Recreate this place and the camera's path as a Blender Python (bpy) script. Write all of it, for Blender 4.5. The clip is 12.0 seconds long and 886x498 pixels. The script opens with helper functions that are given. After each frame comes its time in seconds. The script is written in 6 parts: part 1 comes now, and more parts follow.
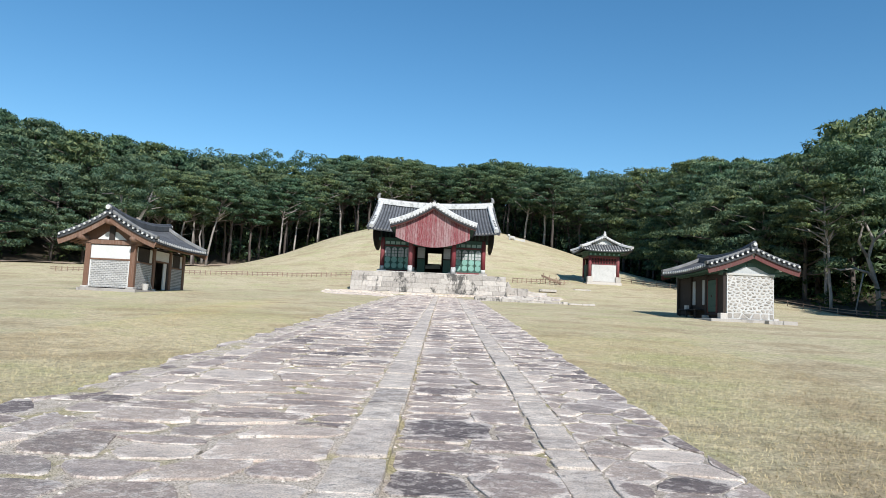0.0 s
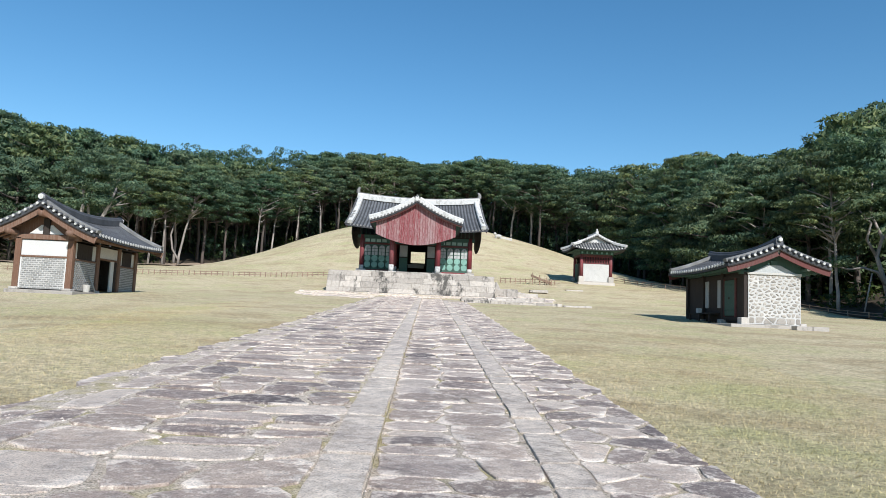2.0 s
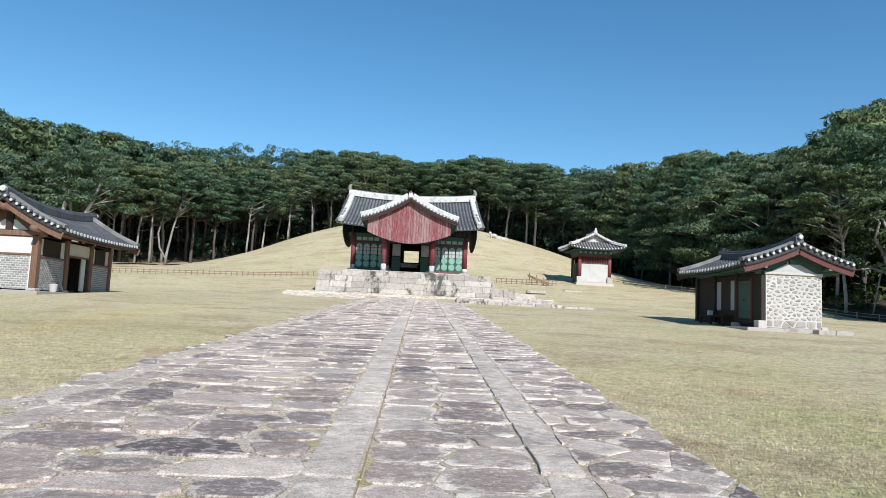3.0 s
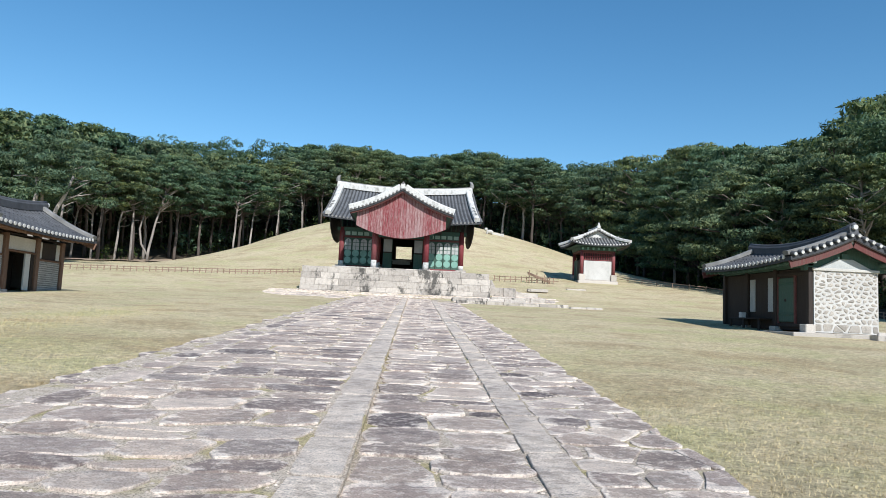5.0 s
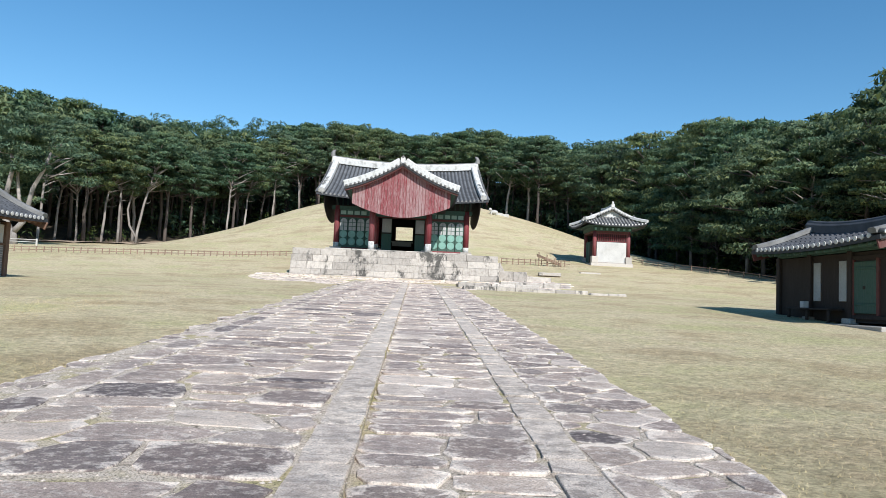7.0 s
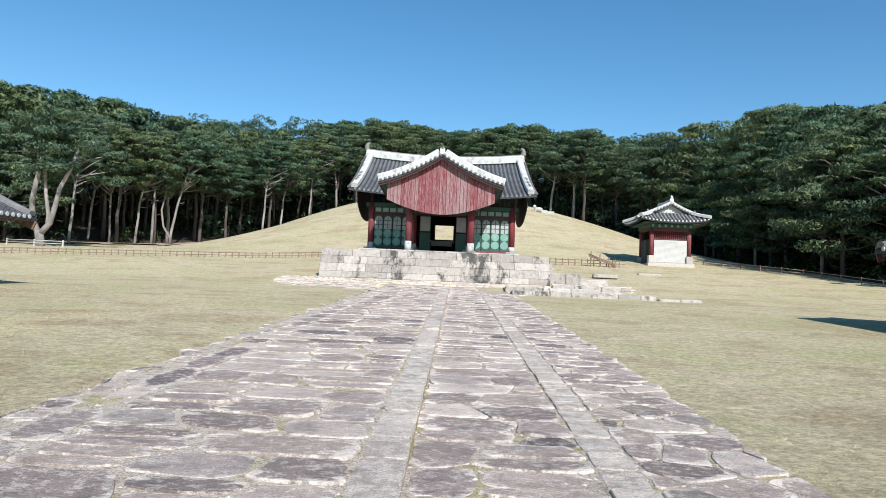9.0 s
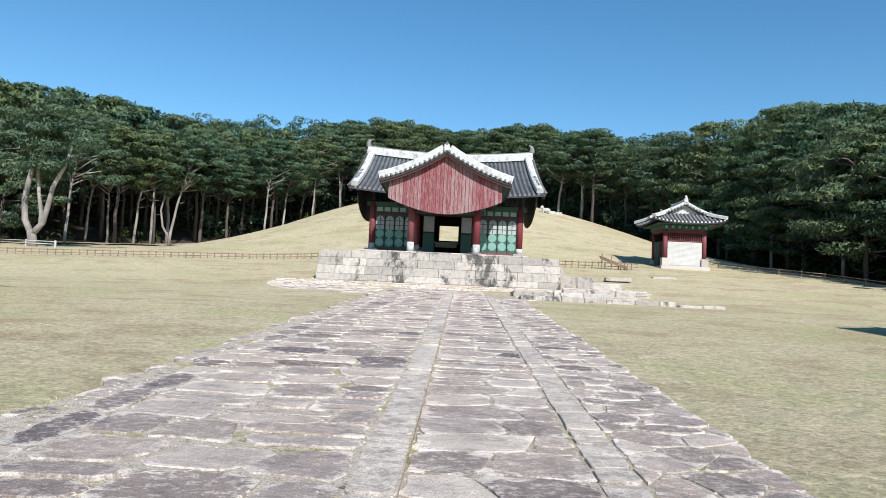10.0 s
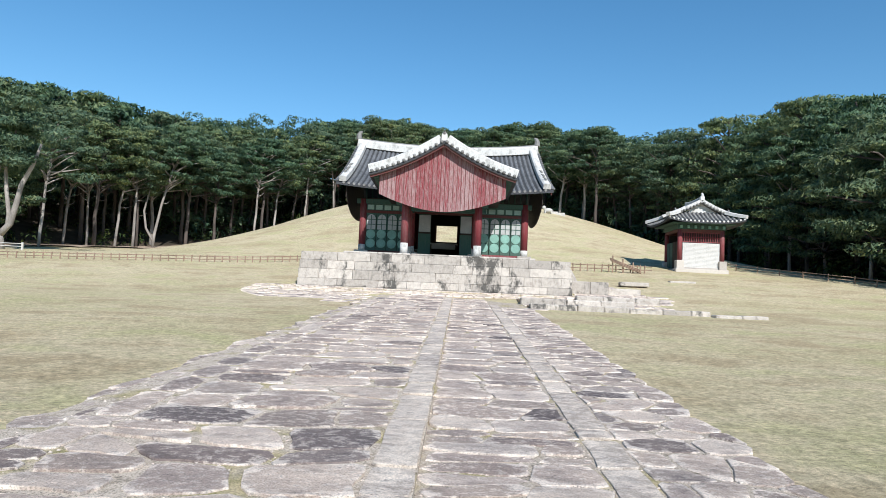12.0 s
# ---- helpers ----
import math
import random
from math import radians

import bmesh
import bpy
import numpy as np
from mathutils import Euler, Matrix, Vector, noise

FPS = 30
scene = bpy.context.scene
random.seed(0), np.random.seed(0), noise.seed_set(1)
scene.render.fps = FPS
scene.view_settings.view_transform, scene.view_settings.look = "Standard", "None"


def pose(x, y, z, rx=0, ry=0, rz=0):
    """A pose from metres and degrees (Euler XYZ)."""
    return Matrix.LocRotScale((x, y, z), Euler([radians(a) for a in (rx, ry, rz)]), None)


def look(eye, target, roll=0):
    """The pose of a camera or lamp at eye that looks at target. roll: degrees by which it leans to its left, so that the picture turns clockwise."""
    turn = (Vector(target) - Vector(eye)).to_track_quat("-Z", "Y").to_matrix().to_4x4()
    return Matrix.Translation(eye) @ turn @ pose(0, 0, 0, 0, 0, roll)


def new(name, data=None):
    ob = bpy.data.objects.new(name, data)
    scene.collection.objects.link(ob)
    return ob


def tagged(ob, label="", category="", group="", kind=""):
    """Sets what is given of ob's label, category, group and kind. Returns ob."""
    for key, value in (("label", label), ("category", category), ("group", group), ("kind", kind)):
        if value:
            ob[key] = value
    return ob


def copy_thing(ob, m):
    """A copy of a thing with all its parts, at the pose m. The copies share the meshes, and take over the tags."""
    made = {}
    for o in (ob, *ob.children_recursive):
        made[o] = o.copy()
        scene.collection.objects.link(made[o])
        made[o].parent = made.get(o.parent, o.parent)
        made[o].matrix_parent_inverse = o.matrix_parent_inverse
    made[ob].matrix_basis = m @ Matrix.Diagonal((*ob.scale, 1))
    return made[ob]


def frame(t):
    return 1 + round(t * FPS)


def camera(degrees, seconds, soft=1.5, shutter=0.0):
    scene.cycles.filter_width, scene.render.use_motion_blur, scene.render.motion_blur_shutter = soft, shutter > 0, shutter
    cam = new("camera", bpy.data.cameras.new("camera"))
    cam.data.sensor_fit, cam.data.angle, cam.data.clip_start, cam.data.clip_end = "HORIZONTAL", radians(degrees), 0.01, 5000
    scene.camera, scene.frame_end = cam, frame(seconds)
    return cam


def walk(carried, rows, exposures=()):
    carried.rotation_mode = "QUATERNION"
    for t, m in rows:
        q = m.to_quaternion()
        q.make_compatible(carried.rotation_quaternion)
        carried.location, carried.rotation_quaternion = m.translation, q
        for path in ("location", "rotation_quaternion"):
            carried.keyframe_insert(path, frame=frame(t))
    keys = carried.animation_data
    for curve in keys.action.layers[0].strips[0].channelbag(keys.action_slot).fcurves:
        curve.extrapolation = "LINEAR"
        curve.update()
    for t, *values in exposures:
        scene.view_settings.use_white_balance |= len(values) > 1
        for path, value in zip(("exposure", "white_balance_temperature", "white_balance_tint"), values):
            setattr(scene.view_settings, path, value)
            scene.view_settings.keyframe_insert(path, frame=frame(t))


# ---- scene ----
cam = camera(65.1, 12.0, 0.8)
PATH = [
    (0, (-0.003, 1.155, 1.413), (-0.003, 3.146, 1.604), 2.6),
    (0.5, (0.0, 2.204, 1.443), (0.005, 4.195, 1.633), 2.7),
    (1, (-0.014, 3.229, 1.516), (0.008, 5.22, 1.708), 2.6),
    (1.5, (0.021, 4.272, 1.571), (0.055, 6.262, 1.765), 2.5),
    (2, (-0.003, 5.353, 1.638), (0.044, 7.343, 1.831), 2.5),
    (2.5, (-0.02, 6.403, 1.67), (0.038, 8.392, 1.865), 2.5),
    (3, (0.003, 7.509, 1.714), (0.068, 9.499, 1.909), 2.6),
    (3.2, (0.004, 7.924, 1.72), (0.074, 9.913, 1.916), 2.5),
    (5, (0.044, 11.436, 1.891), (0.128, 13.425, 2.081), 2.6),
    (5.5, (0.008, 12.47, 1.939), (0.092, 14.459, 2.128), 2.5),
    (6, (0.038, 13.534, 1.983), (0.123, 15.524, 2.16), 2.5),
    (6.5, (0.023, 14.684, 2.059), (0.11, 16.677, 2.204), 2.6),
    (7, (0.023, 15.776, 2.156), (0.107, 17.769, 2.295), 2.5),
    (9, (-0.039, 20.105, 2.489), (-0.07, 22.1, 2.621), 2.4),
    (9.5, (-0.02, 21.181, 2.557), (-0.062, 23.176, 2.69), 2.5),
    (10, (0.023, 22.269, 2.625), (-0.025, 24.263, 2.761), 2.6),
    (10.5, (-0.004, 23.221, 2.667), (-0.053, 25.215, 2.805), 2.6),
    (11, (-0.034, 24.21, 2.711), (-0.082, 26.205, 2.854), 2.7),
    (11.5, (-0.022, 25.262, 2.76), (-0.065, 27.257, 2.902), 2.7),
    (12, (-0.062, 26.358, 2.855), (-0.103, 28.353, 2.999), 2.5),
]
walk(cam, [(t, look(a, b, r)) for t, a, b, r in PATH],
     [(0, 0.26, 6350, 10), (3.2, 0.27, 6350, 10), (5.5, 0.28, 6350, 10), (9, 0.325, 6350, 10), (12, 0.325, 6350, 10)])

# ---------------------------------------------------------------- world, sun, exposure
SUN_EL, SUN_AZ = 38.0, 20.0
world = bpy.data.worlds.new("world")
scene.world = world
world.use_nodes = True
wn = world.node_tree.nodes
sky = wn.new("ShaderNodeTexSky")
sky.sky_type = 'NISHITA'
sky.sun_disc = False
sky.sun_elevation = radians(SUN_EL)
sky.sun_rotation = radians(180 - SUN_AZ)
sky.air_density, sky.dust_density, sky.ozone_density = 1.0, 0.0, 3.0
hue = wn.new("ShaderNodeHueSaturation")
hue.inputs["Hue"].default_value, hue.inputs["Saturation"].default_value = 0.492, 1.22
wn["Background"].inputs["Strength"].default_value = 0.117
world.node_tree.links.new(sky.outputs[0], hue.inputs["Color"])
world.node_tree.links.new(hue.outputs[0], wn["Background"].inputs[0])
sun = new("sun", bpy.data.lights.new("sun", 'SUN'))
sun.data.energy, sun.data.angle, sun.data.color = 5.0, radians(0.53), (1.0, 0.975, 0.935)
ce = math.cos(radians(SUN_EL))
to_sun = Vector((math.sin(radians(SUN_AZ)) * ce, -math.cos(radians(SUN_AZ)) * ce, math.sin(radians(SUN_EL))))
sun.matrix_world = look(to_sun * 100, (0, 0, 0))


# ---------------------------------------------------------------- materials
def nodes_of(name, rough=0.85, metal=0.0, spec=0.3):
    m = bpy.data.materials.new(name)
    m.use_nodes = True
    nt = m.node_tree
    b = nt.nodes["Principled BSDF"]
    b.inputs["Roughness"].default_value = rough
    b.inputs["Metallic"].default_value = metal
    b.inputs["Specular IOR Level"].default_value = spec
    return m, nt, b


def add_noise(nt, scale, detail=4.0, coord="Object", stretch=(1, 1, 1), rough=0.55):
    geo = nt.nodes.new("ShaderNodeNewGeometry")
    mp = nt.nodes.new("ShaderNodeMapping")
    mp.inputs["Scale"].default_value = stretch
    n = nt.nodes.new("ShaderNodeTexNoise")
    n.inputs["Scale"].default_value, n.inputs["Detail"].default_value = scale, detail
    n.inputs["Roughness"].default_value = rough
    nt.links.new(geo.outputs["Position"], mp.inputs[0])
    nt.links.new(mp.outputs[0], n.inputs["Vector"])
    return n.outputs["Fac"]


def ramp(nt, fac, stops):
    r = nt.nodes.new("ShaderNodeValToRGB")
    els = r.color_ramp.elements
    while len(els) < len(stops):
        els.new(0.5)
    for e, (p, c) in zip(els, stops):
        e.position, e.color = p, (*c, 1) if len(c) == 3 else c
    nt.links.new(fac, r.inputs[0])
    return r.outputs[0]


def mix(nt, fac, a, b, blend='MIX'):
    n = nt.nodes.new("ShaderNodeMix")
    n.data_type, n.blend_type = 'RGBA', blend
    for sock, v in ((n.inputs[0], fac), (n.inputs[6], a), (n.inputs[7], b)):
        if isinstance(v, (int, float)):
            sock.default_value = v
        elif isinstance(v, tuple):
            sock.default_value = (*v, 1)
        else:
            nt.links.new(v, sock)
    return n.outputs[2]


def bump(nt, b, fac, strength=0.3, dist=0.02):
    n = nt.nodes.new("ShaderNodeBump")
    n.inputs["Strength"].default_value, n.inputs["Distance"].default_value = strength, dist
    nt.links.new(fac, n.inputs["Height"])
    nt.links.new(n.outputs[0], b.inputs["Normal"])


def plain(name, col, dark=0.7, scale=6.0, rough=0.85, bmp=0.25, stretch=(1, 1, 1), coord="Object", spec=0.3, fine=40.0):
    """A surface of one colour with blotches, grain and fine relief."""
    m, nt, b = nodes_of(name, rough, 0, spec)
    big = add_noise(nt, scale * 0.25, 4, coord, stretch)
    small = add_noise(nt, fine, 5, coord, stretch)
    lo = tuple(c * dark for c in col)
    hi = tuple(min(1, c * (2 - dark) ** 0.5) for c in col)
    c1 = ramp(nt, big, [(0.3, lo), (0.7, hi)])
    c2 = ramp(nt, small, [(0.3, (0.78, 0.78, 0.78)), (0.7, (1.08, 1.08, 1.08))])
    nt.links.new(mix(nt, 1.0, c1, c2, 'MULTIPLY'), b.inputs["Base Color"])
    bump(nt, b, small, bmp, 0.01)
    return m


def object_random(nt, island):
    if island:
        return nt.nodes.new("ShaderNodeNewGeometry").outputs["Random Per Island"]
    return nt.nodes.new("ShaderNodeObjectInfo").outputs["Random"]


def paving(name, island=False, grey=False):
    """Weathered slab: tone by the piece, paler worn rim, dark lichen blotches in the middle."""
    m, nt, b = nodes_of(name, 0.8, 0, 0.35)
    rnd = object_random(nt, island)
    if grey:
        tone = ramp(nt, rnd, [(0.0, (0.43, 0.375, 0.33)), (0.25, (0.50, 0.435, 0.38)), (0.5, (0.35, 0.305, 0.275)), (0.7, (0.49, 0.425, 0.37)), (1.0, (0.44, 0.385, 0.34))])
    else:
        tone = ramp(nt, rnd, [(0.0, (0.46, 0.395, 0.35)), (0.22, (0.56, 0.48, 0.42)), (0.45, (0.43, 0.365, 0.33)),
                              (0.60, (0.36, 0.305, 0.28)), (0.72, (0.54, 0.465, 0.405)), (0.90, (0.23, 0.20, 0.195)), (1.0, (0.46, 0.395, 0.355))])
    uv = nt.nodes.new("ShaderNodeTexCoord")
    sep = nt.nodes.new("ShaderNodeVectorMath")
    sep.operation = 'DISTANCE'
    sep.inputs[1].default_value = (0.5, 0.5, 0)
    nt.links.new(uv.outputs["UV"], sep.inputs[0])
    wob = add_noise(nt, 7.0, 8, "Object", (1, 1.5, 1), 0.68)
    add = nt.nodes.new("ShaderNodeMath")
    add.operation = 'MULTIPLY_ADD'
    nt.links.new(wob, add.inputs[0])
    add.inputs[1].default_value = 0.9
    nt.links.new(sep.outputs["Value"], add.inputs[2])
    rim = ramp(nt, add.outputs[0], [(0.86, (0, 0, 0)), (0.94, (1, 1, 1))])
    fr = nt.nodes.new("ShaderNodeMath")
    fr.operation = 'MULTIPLY'
    nt.links.new(rnd, fr.inputs[0])
    fr.inputs[1].default_value = 7.31
    fr2 = nt.nodes.new("ShaderNodeMath")
    fr2.operation = 'FRACT'
    nt.links.new(fr.outputs[0], fr2.inputs[0])
    dark_share = ramp(nt, fr2.outputs[0], [(0.0, (0.98, 0.97, 0.95)), (0.25, (0.84, 0.81, 0.79)), (0.45, (0.66, 0.62, 0.61)), (0.62, (0.44, 0.41, 0.415)), (0.78, (0.64, 0.60, 0.585)), (1.0, (0.86, 0.82, 0.79))])
    fine = add_noise(nt, 75.0, 7, "Object", (1, 1, 1), 0.7)
    blot = add_noise(nt, 7.0 if grey else 11.0, 10, "Object", (1, 1.3, 1), 0.76)
    big = add_noise(nt, 1.3, 4)
    worn = mix(nt, 0.35 if grey else 0.55, tone, (0.74, 0.655, 0.575))
    stain = add_noise(nt, 3.3, 7, "Object", (1, 1.6, 1), 0.7)
    # dark skin of the stone, kept in the middle, flaked off in patches
    if grey:
        dark_share = ramp(nt, fr2.outputs[0], [(0.0, (1.0, 0.98, 0.96)), (0.5, (0.72, 0.71, 0.70)), (1.0, (0.90, 0.88, 0.87))])
    skin = mix(nt, 1.0, tone, dark_share, 'MULTIPLY')
    skin = mix(nt, ramp(nt, blot, [(0.51, (0, 0, 0)), (0.61, (0.85, 0.85, 0.85))]), skin, worn)
    c = mix(nt, ramp(nt, blot, [(0.44, (0, 0, 0)), (0.56, (1, 1, 1))]) if grey else rim, skin, worn)
    c = mix(nt, ramp(nt, blot, [(0.585, (0, 0, 0)), (0.64, (0.75, 0.75, 0.75))]), c, (0.16, 0.145, 0.135))
    c = mix(nt, 1.0, c, ramp(nt, big, [(0.3, (0.80, 0.79, 0.79)), (0.7, (1.12, 1.12, 1.10))]), 'MULTIPLY')
    c = mix(nt, 1.0, c, ramp(nt, stain, [(0.34, (0.72, 0.71, 0.715)), (0.47, (1.08, 1.06, 1.04)), (0.66, (1.26, 1.225, 1.18))]), 'MULTIPLY')
    c = mix(nt, 1.0, c, ramp(nt, fine, [(0.36, (0.58, 0.58, 0.58)), (0.48, (1.06, 1.06, 1.06)), (0.66, (1.36, 1.36, 1.36))]), 'MULTIPLY')
    nt.links.new(c, b.inputs["Base Color"])
    bump(nt, b, mix(nt, 0.6, fine, blot), 1.0, 0.03)
    return m


def bed_mat(name="sandy_bed", k=1.0):
    """Sandy grout with grit, pale crust and patches of dry moss and grass."""
    m, nt, b = nodes_of(name, 0.95, 0, 0.15)
    fine = add_noise(nt, 70.0, 7, rough=0.7)
    mid = add_noise(nt, 9.0, 7, rough=0.7)
    big = add_noise(nt, 1.6, 4)
    c = ramp(nt, mid, [(0.33, (0.20, 0.17, 0.135)), (0.42, (0.49, 0.42, 0.35)), (0.55, (0.61, 0.535, 0.455)), (0.66, (0.52, 0.445, 0.37))])
    moss = ramp(nt, big, [(0.52, (0, 0, 0)), (0.64, (0.75, 0.75, 0.75))])
    c = mix(nt, 1.0, c, (k, k * 0.97, k * 0.93), 'MULTIPLY')
    c = mix(nt, moss, c, ramp(nt, mid, [(0.4, (0.30, 0.27, 0.11)), (0.6, (0.46, 0.37, 0.20))]))
    c = mix(nt, 1.0, c, ramp(nt, fine, [(0.37, (0.34, 0.34, 0.34)), (0.50, (1.08, 1.08, 1.08)), (0.65, (1.42, 1.42, 1.42))]), 'MULTIPLY')
    nt.links.new(c, b.inputs["Base Color"])
    bump(nt, b, mix(nt, 0.5, fine, mid), 1.0, 0.03)
    return m


def lawn_mat(name, blades=False):
    m, nt, b = nodes_of(name, 0.95, 0, 0.1)
    big = add_noise(nt, 0.16, 4, "Object", (1, 1.2, 1))
    mid = add_noise(nt, 0.42, 6, "Object", (1.0, 1.25, 1.2), 0.62)
    tuft = add_noise(nt, 5.5, 6, "Object", (1, 1, 1), 0.65)
    fine = add_noise(nt, 14.0, 8, "Object", (1, 1.3, 1), 0.78)
    c = ramp(nt, big, [(0.30, (0.48, 0.42, 0.255)), (0.46, (0.565, 0.483, 0.315)), (0.60, (0.61, 0.515, 0.355)), (0.75, (0.52, 0.44, 0.28))])
    c = mix(nt, ramp(nt, mid, [(0.49, (0, 0, 0)), (0.62, (0.75, 0.75, 0.75))]), c, (0.44, 0.345, 0.22))
    c = mix(nt, ramp(nt, mid, [(0.36, (0.55, 0.55, 0.55)), (0.48, (0, 0, 0))]), c, (0.47, 0.455, 0.235))
    c = mix(nt, 1.0, c, ramp(nt, tuft, [(0.34, (0.76, 0.77, 0.73)), (0.64, (1.14, 1.12, 1.08))]), 'MULTIPLY')
    lo, hi = (0.52,) * 3, (1.26,) * 3
    if blades:
        rnd = object_random(nt, True)
        c = mix(nt, 1.0, c, ramp(nt, rnd, [(0, (0.80, 0.80, 0.74)), (0.5, (0.92, 0.90, 0.85)), (1, (1.02, 0.99, 0.92))]), 'MULTIPLY')
    else:
        c = mix(nt, 1.0, c, ramp(nt, fine, [(0.36, lo), (0.64, hi)]), 'MULTIPLY')
        bump(nt, b, fine, 0.9, 0.05)
    nt.links.new(c, b.inputs["Base Color"])
    return m


def lime_mat(name):
    """Limewash, greyed by rain and lichen in patches and short runs."""
    m, nt, b = nodes_of(name, 0.9, 0, 0.2)
    patch = add_noise(nt, 2.6, 8, "Object", (1, 1, 0.6), 0.72)
    spots = add_noise(nt, 11.0, 6, "Object", (1, 1, 0.7), 0.65)
    fine = add_noise(nt, 45.0, 5)
    c = ramp(nt, patch, [(0.30, (0.60, 0.59, 0.565)), (0.52, (0.56, 0.55, 0.525)), (0.60, (0.40, 0.39, 0.365)), (0.70, (0.26, 0.255, 0.235))])
    c = mix(nt, ramp(nt, spots, [(0.55, (0, 0, 0)), (0.68, (0.6, 0.6, 0.6))]), c, (0.27, 0.265, 0.24))
    c = mix(nt, 1.0, c, ramp(nt, fine, [(0.3, (0.82,) * 3), (0.7, (1.06,) * 3)]), 'MULTIPLY')
    nt.links.new(c, b.inputs["Base Color"])
    bump(nt, b, spots, 0.4, 0.02)
    return m


def needles_mat(name, tones):
    m, nt, b = nodes_of(name, 0.7, 0, 0.25)
    rnd = object_random(nt, True)
    obr = object_random(nt, False)
    c = ramp(nt, rnd, [(0.0, tones[0]), (0.5, tones[1]), (1.0, tones[2])])
    tint = ramp(nt, obr, [(0.0, (0.72, 0.86, 0.80)), (0.4, (1, 1, 1)), (0.75, (1.25, 1.12, 0.85)), (1.0, (0.85, 1.0, 1.0))])
    c = mix(nt, 1.0, c, tint, 'MULTIPLY')
    tuft = add_noise(nt, 0.55, 4, "Object", (1, 1, 1.6), 0.6)
    c = mix(nt, 1.0, c, ramp(nt, tuft, [(0.34, (0.70, 0.80, 0.86)), (0.50, (1.0, 1.0, 1.0)), (0.68, (1.32, 1.18, 0.92))]), 'MULTIPLY')
    nt.links.new(c, b.inputs["Base Color"])
    # needles let some sunlight through
    thru = nt.nodes.new("ShaderNodeBsdfTranslucent")
    nt.links.new(mix(nt, 1.0, c, (1.25, 1.32, 0.95), 'MULTIPLY'), thru.inputs["Color"])
    both = nt.nodes.new("ShaderNodeMixShader")
    both.inputs[0].default_value = 0.3
    out = next(n for n in nt.nodes if n.type == 'OUTPUT_MATERIAL')
    nt.links.new(b.outputs[0], both.inputs[1])
    nt.links.new(thru.outputs[0], both.inputs[2])
    nt.links.new(both.outputs[0], out.inputs["Surface"])
    return m


def masonry(name, col, mortar, stain=(1.44, 1.44, 0.72), runs=False):
    m, nt, b = nodes_of(name, 0.85, 0, 0.25)
    rnd = object_random(nt, False)
    t = ramp(nt, rnd, [(0.0, tuple(c * 0.75 for c in col)), (0.5, col), (1.0, tuple(min(1, c * 1.2) for c in col))])
    st = add_noise(nt, 1.0, 9, "Object", stain, 0.72)
    fine = add_noise(nt, 35, 5)
    edge = (0.545, 0.61) if runs else (0.53, 0.62)
    c = mix(nt, ramp(nt, st, [(edge[0], (0, 0, 0)), (edge[1], (mortar,) * 3)]), t, (0.085, 0.08, 0.072))
    if runs:
        # thin vertical runs of rain and small spalls
        run = add_noise(nt, 1.0, 8, "Object", (7.0, 7.0, 0.9), 0.75)
        c = mix(nt, ramp(nt, run, [(0.56, (0, 0, 0)), (0.66, (0.55,) * 3)]), c, (0.17, 0.155, 0.135))
        spall = add_noise(nt, 5.0, 7, "Object", (1, 1, 1), 0.7)
        c = mix(nt, 1.0, c, ramp(nt, spall, [(0.34, (0.72, 0.70, 0.68)), (0.50, (1.0, 1.0, 1.0)), (0.66, (1.10, 1.09, 1.07))]), 'MULTIPLY')
    c = mix(nt, 1.0, c, ramp(nt, fine, [(0.3, (0.75,) * 3), (0.7, (1.1,) * 3)]), 'MULTIPLY')
    nt.links.new(c, b.inputs["Base Color"])
    bump(nt, b, fine, 0.4, 0.01)
    return m


def streaked(name, col, under, amount=0.5, axis=(6, 6, 0.5), span=(0.50, 0.72)):
    """Painted timber, the paint worn off in streaks along the grain."""
    m, nt, b = nodes_of(name, 0.75, 0, 0.25)
    rnd = object_random(nt, False)
    st = add_noise(nt, 3.0, 7, "Object", axis, 0.7)
    fine = add_noise(nt, 18, 5, "Object", axis)
    sh = nt.nodes.new("ShaderNodeMath")
    sh.operation = 'MULTIPLY_ADD'
    nt.links.new(rnd, sh.inputs[0])
    sh.inputs[1].default_value = 0.12
    nt.links.new(st, sh.inputs[2])
    k = ramp(nt, sh.outputs[0], [(span[0], (0, 0, 0)), (span[1], (amount,) * 3)])
    c = mix(nt, k, col, under)
    c = mix(nt, 1.0, c, ramp(nt, fine, [(0.3, (0.7,) * 3), (0.7, (1.15,) * 3)]), 'MULTIPLY')
    nt.links.new(c, b.inputs["Base Color"])
    bump(nt, b, fine, 0.35, 0.008)
    return m


MAT = {}
MAT["lawn"] = lawn_mat("lawn")
MAT["blade"] = lawn_mat("grass_blade", True)
MAT["slab"] = paving("path_slab")
MAT["slab_i"] = paving("path_slab_joined", True)
MAT["kerb"] = paving("path_kerb", False, True)
MAT["kerb_i"] = paving("path_kerb_joined", True, True)
MAT["bed"] = bed_mat("sandy_bed", 0.88)
MAT["soil_bed"] = bed_mat("soil_bed", 0.78)
MAT["gravel"] = paving("gravel", True)
MAT["granite"] = masonry("granite", (0.465, 0.42, 0.37), 0.95, (0.85, 0.9, 0.5), True)
MAT["granite_clean"] = masonry("pale_granite", (0.455, 0.415, 0.37), 0.4)
MAT["hall_tile"] = plain("hall_roof_tile", (0.14, 0.145, 0.155), 0.65, 8, 0.7, 0.3)
MAT["tile"] = plain("roof_tile", (0.085, 0.088, 0.096), 0.65, 8, 0.7, 0.3)
